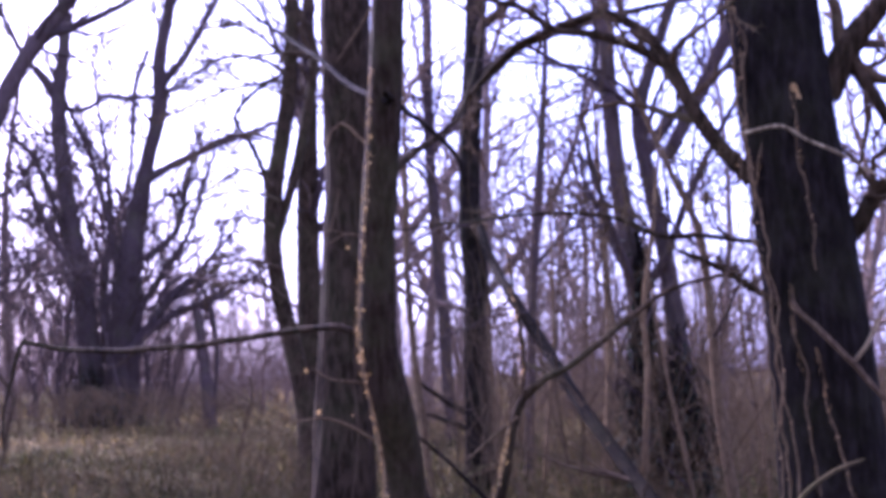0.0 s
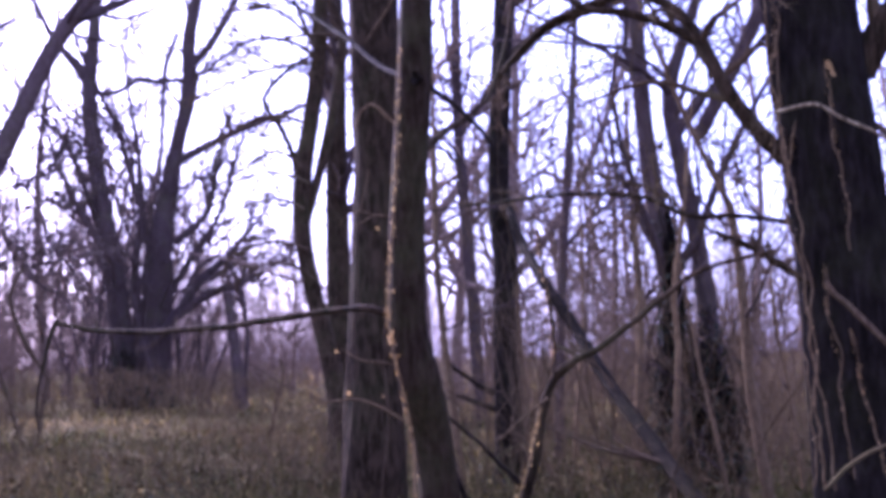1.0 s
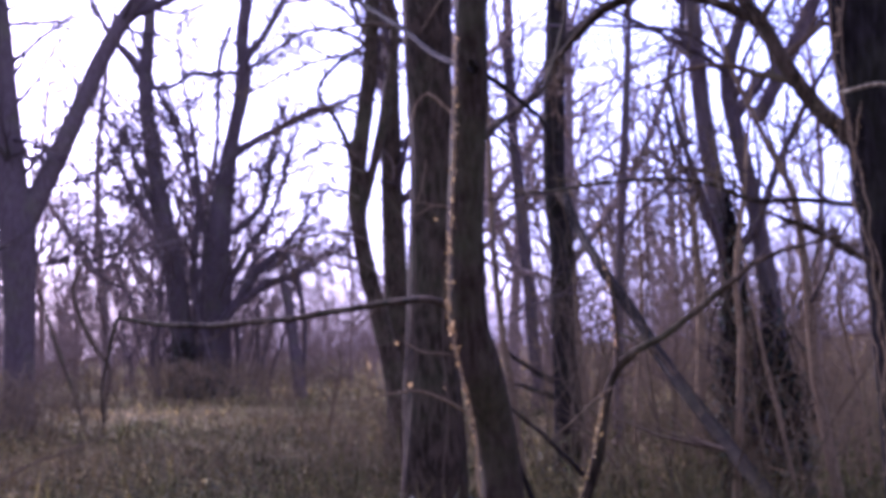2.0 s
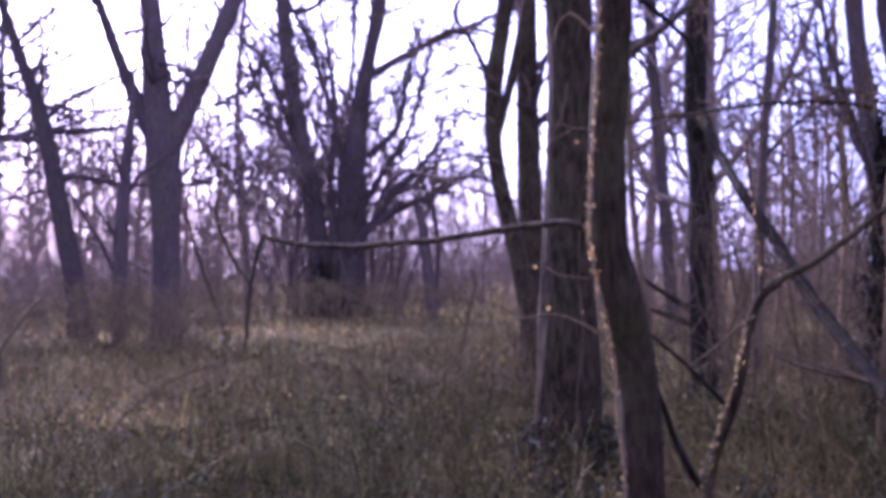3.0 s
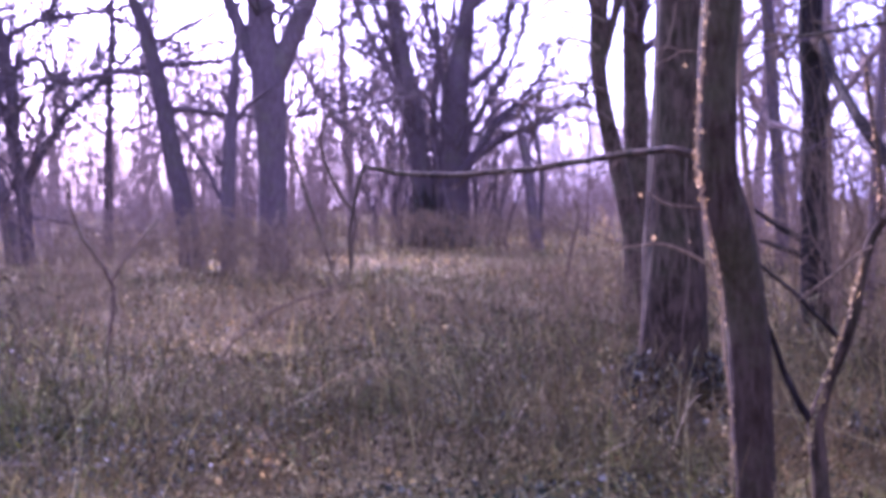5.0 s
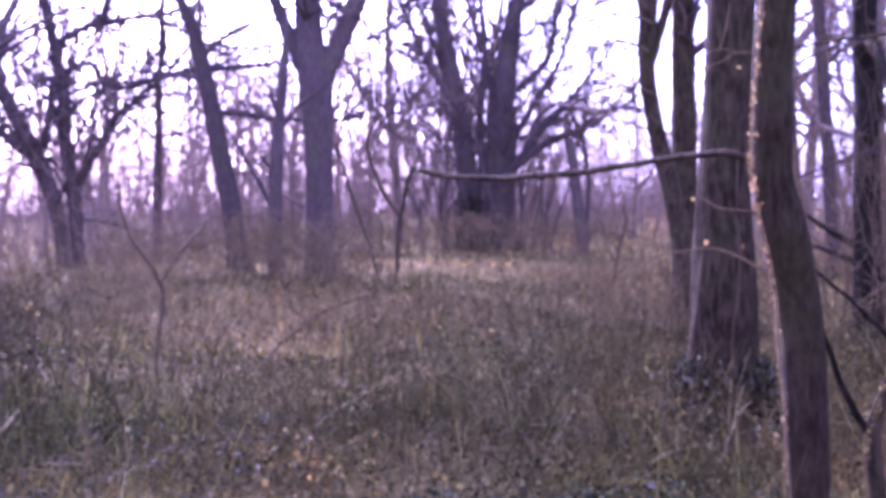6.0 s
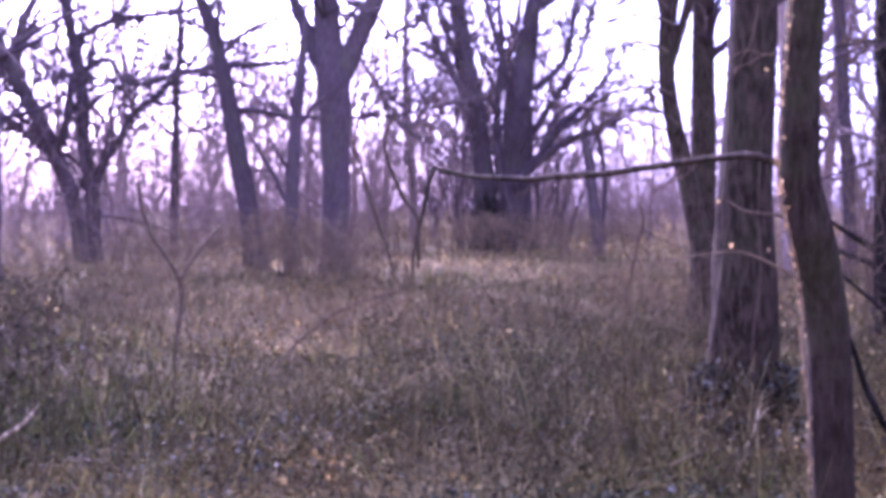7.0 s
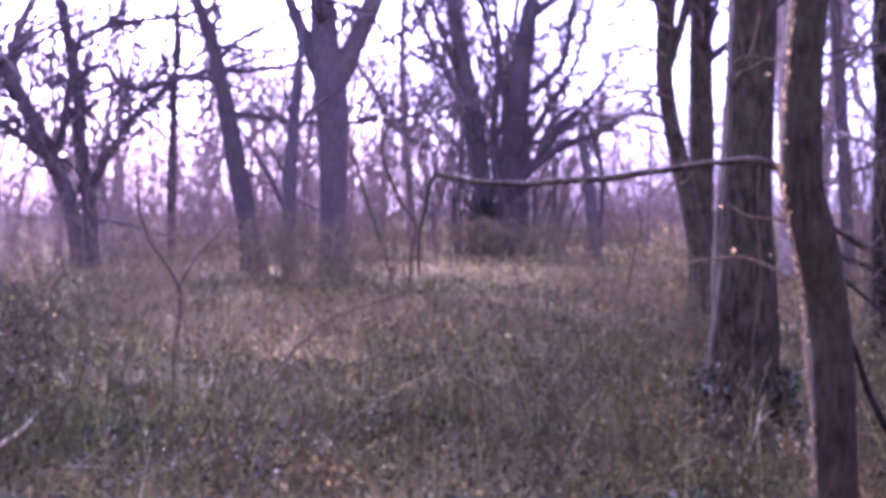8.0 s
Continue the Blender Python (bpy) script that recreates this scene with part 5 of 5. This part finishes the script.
def low_growth():
    """The knee-high tangle of leafy trailing stems that covers the ground."""
    rng = np.random.default_rng(97)
    root = scatter(rng, ((3.0, 6, 9000), (5.5, 8, 42000), (8, 11, 40000), (11, 16, 36000), (16, 26, 32000), (26, 45, 16000)))
    d = np.linalg.norm(root[:, :2], axis=1)
    clump = np.array([noise.noise((x * 2.3, y * 2.3, 3)) + 0.6 * noise.noise((x * 5.5, y * 5.5, 6)) for x, y, _ in root])
    root = root[clump + rng.normal(0, 0.15, len(root)) > -0.12]
    n = len(root)
    d = np.linalg.norm(root[:, :2], axis=1)
    top = np.array([mound(x, y) for x, y, _ in root])
    root[:, 2] += top * rng.uniform(0.1, 1.0, n) ** 0.6 + rng.uniform(0.0, 0.07, n)
    net = Net()
    leaflets(net, rng, root, rng.uniform(0.016, 0.042, n) * (0.75 + d * 0.045))
    tagged(new("low_growth", net.mesh("low_growth", TANGLE, False)), "low brown and olive leafy tangle", "undergrowth", kind="stuff")


def weeds():
    rng = np.random.default_rng(91)
    root = scatter(rng, ((0.8, 5.5, 600), (5.5, 9, 3600), (9, 18, 3600), (18, 50, 2200)))
    n = len(root)
    d = np.linalg.norm(root[:, :2], axis=1)
    size = rng.uniform(0.3, 0.9, n)
    p = np.zeros((n, 5, 3))
    p[:, 0] = root
    w = np.stack([rng.normal(0, 0.35, n), rng.normal(0, 0.35, n), np.ones(n)], axis=1)
    for q in range(1, 5):
        w += rng.normal(0, 0.15, w.shape)
        w /= np.linalg.norm(w, axis=1, keepdims=True)
        p[:, q] = p[:, q - 1] + w * (size / 4)[:, None]
    r = (0.002 + 0.0002 * d)[:, None] * np.linspace(1, 0.5, 5)[None]
    net = Net()
    net.tubes(p, r, 3)
    p1, r1 = sprout(rng, p, r, 3, 0.3, 1.0, 0.35, 0.8, 0.1, 0.2, 2, 0.8, 0.0015)
    net.tubes(p1, r1, 3)
    tagged(new("weeds", net.mesh("weeds", WEEDS, False)), "brown dead weed stalks", "undergrowth", kind="stuff")


def litter():
    """Withered leaves caught on the tangle, some of them bright."""
    rng = np.random.default_rng(92)
    root = scatter(rng, ((3.0, 8, 1800), (8, 18, 2200), (18, 40, 1500)))
    n = len(root)
    d = np.linalg.norm(root[:, :2], axis=1)
    root[:, 2] += np.array([mound(x, y) for x, y, _ in root]) * rng.uniform(0.6, 1.15, n) + 0.03
    net = Net()
    leaflets(net, rng, root, rng.uniform(0.02, 0.055, n) * (0.8 + d * 0.04))
    tagged(new("fallen_leaves", net.mesh("fallen_leaves", LEAVES, False)), "curled brown leaves caught in the grass", "leaves", kind="stuff")


def brambles():
    """Arching canes tangled through the low growth."""
    rng = np.random.default_rng(93)
    root = scatter(rng, ((4.5, 8, 700), (8, 13, 900), (13, 26, 700)))
    n = len(root)
    d = np.linalg.norm(root[:, :2], axis=1)
    a = rng.uniform(0, 2 * np.pi, n)
    w = np.stack([np.cos(a), np.sin(a), rng.uniform(0.5, 1.8, n)], axis=1)
    w /= np.linalg.norm(w, axis=1, keepdims=True)
    size = rng.uniform(0.5, 1.5, n)
    p = np.zeros((n, 7, 3))
    p[:, 0] = root
    for q in range(1, 7):
        w[:, 2] -= 0.26
        w += rng.normal(0, 0.14, w.shape)
        w /= np.linalg.norm(w, axis=1, keepdims=True)
        p[:, q] = p[:, q - 1] + w * (size / 6)[:, None]
    p[:, 1:, 2] = np.maximum(p[:, 1:, 2], root[:, None, 2] + 0.05)
    r = (rng.uniform(0.0015, 0.0035, n) + 0.00018 * d)[:, None] * np.linspace(1, 0.5, 7)[None]
    net = Net()
    net.tubes(p, r, 3)
    p1, r1 = sprout(rng, p, r, 3, 0.2, 1.0, 0.25, 0.9, 0.1, 0.2, 3, 0.7, 0.0015)
    net.tubes(p1, r1, 3)
    tagged(new("brambles", net.mesh("brambles", WEEDS, False)), "low tangled leafless bramble canes", "undergrowth", kind="stuff")


def meadow():
    """Standing straw over the open part of the clearing, paled to stand for sunlight."""
    rng = np.random.default_rng(95)
    root = scatter(rng, ((13, 24, 6000), (22, 34, 10000), (30, 64, 26000), (60, 140, 19000)))
    n = len(root)
    d = np.linalg.norm(root[:, :2], axis=1)
    way = np.stack([rng.normal(0, 1.1, n), rng.normal(0, 1.1, n), np.ones(n)], axis=1)
    way /= np.linalg.norm(way, axis=1, keepdims=True)
    net = Net()
    ribbons(net, rng, root, way, rng.uniform(0.2, 0.55, n) * np.where(d > 44, 1.8, 1.0), (0.003 + 0.0007 * d) * rng.uniform(0.6, 1.4, n), 0.5, 3)
    tagged(new("meadow_grass", net.mesh("meadow_grass", STRAW, False)), "standing straw in the clearing, paled as sunlit", "grass", kind="stuff")


def ground_ivy():
    """Dark evergreen leaves creeping in patches over the near ground."""
    rng = np.random.default_rng(96)
    root = scatter(rng, ((3.0, 8, 26000), (8, 16, 14000)))
    patch = np.array([noise.noise((x * 0.7 + 40, y * 0.7, 2)) for x, y, _ in root])
    root = root[patch + rng.normal(0, 0.12, len(root)) > 0.0]
    n = len(root)
    root[:, 2] += np.array([mound(x, y) for x, y, _ in root]) * rng.uniform(0.2, 1.0, n) + rng.uniform(0.0, 0.08, n)
    net = Net()
    leaflets(net, rng, root, rng.uniform(0.02, 0.052, n), 0.5)
    tagged(new("ground_ivy", net.mesh("ground_ivy", IVY, False)), "dark green creeping leaves in patches", "undergrowth", kind="stuff")


low_growth()
grass()
meadow()
ground_ivy()
weeds()
brambles()
litter()


# ---------- small plants and sticks ----------
def small_plant(name, label, category, lines, mat, twigs=5, seed=1):
    t = thing(name, label, category)
    rng = np.random.default_rng(seed)
    net = Net()
    for i, pts in enumerate(lines):
        tube_part("stem", pts, mat, t, "", 0.04, 6, 0.008, seed + i)
        p, r = even(pts, 10)
        p1, r1 = sprout(rng, p, r, twigs, 0.25, 1.0, 0.2, 0.8, 0.15, 0.2, 4, 0.5, 0.002)
        net.tubes(p1, r1, 3)
    part("spray", net, mat, t)


small_plant("sapling", "thin dark leafless sapling in the grass", "sapling", [
    to_ground([(-4.51, 7.20, 0.27, 0.0146), (-4.49, 7.21, 0.65, 0.0146), (-4.47, 7.23, 1.07, 0.0146), (-4.55, 7.18, 1.26, 0.0125), (-4.63, 7.13, 1.40, 0.0124), (-4.70, 7.09, 1.63, 0.0103), (-4.71, 7.07, 1.86, 0.0082)], 1.0),
    [(-4.48, 7.23, 1.07, 0.0125), (-4.38, 7.29, 1.25, 0.0105), (-4.28, 7.35, 1.40, 0.0105), (-4.17, 7.41, 1.53, 0.0084)]], BARK_TWIG, 5, 3)
small_plant("sapling", "thin crooked leafless sapling in the clearing", "sapling", [
    to_ground([(-8.16, 22.57, 1.02, 0.0423), (-8.12, 22.59, 1.38, 0.0423), (-8.40, 22.48, 1.86, 0.0422), (-8.66, 22.38, 2.46, 0.0361), (-8.79, 22.33, 3.06, 0.0361), (-8.56, 22.42, 3.66, 0.0301)], 1.0),
    to_ground([(-8.89, 22.30, 1.26, 0.0362), (-9.07, 22.22, 1.86, 0.0361), (-9.24, 22.15, 2.46, 0.0301), (-9.40, 22.08, 3.06, 0.024)], 1.0)], BARK_TWIG, 6, 4)
small_plant("sapling", "small dark leafless sapling beyond the stout trunk", "sapling", [to_ground([(-2.88, 18.00, 0.27, 0.0300), (-2.81, 18.00, 0.68, 0.0260), (-2.74, 18.00, 1.04, 0.0220), (-2.65, 18.00, 1.40, 0.0180), (-2.69, 18.00, 1.67, 0.0140)], 1.0), [(-2.80, 18.00, 0.72, 0.0160), (-2.97, 18.00, 1.00, 0.0130), (-3.02, 18.00, 1.27, 0.0100)]], BARK_TWIG, 6, 10)
small_plant("stick", "pale broken stick slanting out of the grass", "stick", [to_ground([(-4.35, 4.97, 0.28, 0.0139), (-4.24, 5.06, 0.36, 0.014), (-4.16, 5.13, 0.43, 0.0125), (-4.10, 5.17, 0.52, 0.0079)], 1.0)], BARK_PALE, 2, 5)
small_plant("stick", "dry stalk bent over in the grass", "stick", [to_ground([(-4.83, 9.66, 0.21, 0.0108), (-4.66, 9.75, 0.39, 0.0135), (-4.41, 9.86, 0.60, 0.0136), (-4.06, 10.01, 0.75, 0.0109), (-3.65, 10.16, 0.90, 0.0082)], 1.0)], BARK_TWIG, 2, 6)
small_plant("stick", "pale dry stalk leaning in the grass", "stick", [to_ground([(-1.44, 6.60, 0.10, 0.0080), (-1.36, 6.60, 0.23, 0.0065), (-1.27, 6.60, 0.40, 0.0050)], 1.0)], BARK_PALE, 2, 7)
small_plant("stick", "pale forked dry stalk before the stout trunk", "stick", [to_ground([(-0.42, 6.60, 0.10, 0.0075), (-0.39, 6.60, 0.21, 0.0066), (-0.34, 6.60, 0.33, 0.0057), (-0.32, 6.60, 0.44, 0.0049), (-0.29, 6.60, 0.57, 0.0040)], 1.0), [(-0.33, 6.60, 0.38, 0.0050), (-0.28, 6.60, 0.45, 0.0040), (-0.23, 6.60, 0.49, 0.0030)]], BARK_PALE, 3, 8)
small_plant("stick", "pale fallen stick among the leaves", "stick", [to_ground([(-0.82, 6.40, 0.11, 0.0060), (-0.73, 6.40, 0.18, 0.0050), (-0.62, 6.40, 0.24, 0.0040)], 1.0)], BARK_PALE, 1, 9)


# ---------- every thing's origin at its foot ----------
def settle():
    for ob in [o for o in scene.objects if o.type == "EMPTY" and not o.parent and o.location.length < 1e-6]:
        meshes = [o.data for o in ob.children_recursive]
        if not meshes:
            continue
        v = np.concatenate([np.array([p.co for p in me.vertices]) for me in meshes])
        foot = v[v[:, 2] < v[:, 2].min() + 0.15].mean(axis=0)
        for me in meshes:
            me.transform(Matrix.Translation(-Vector(foot)))
        ob.location = foot


settle()
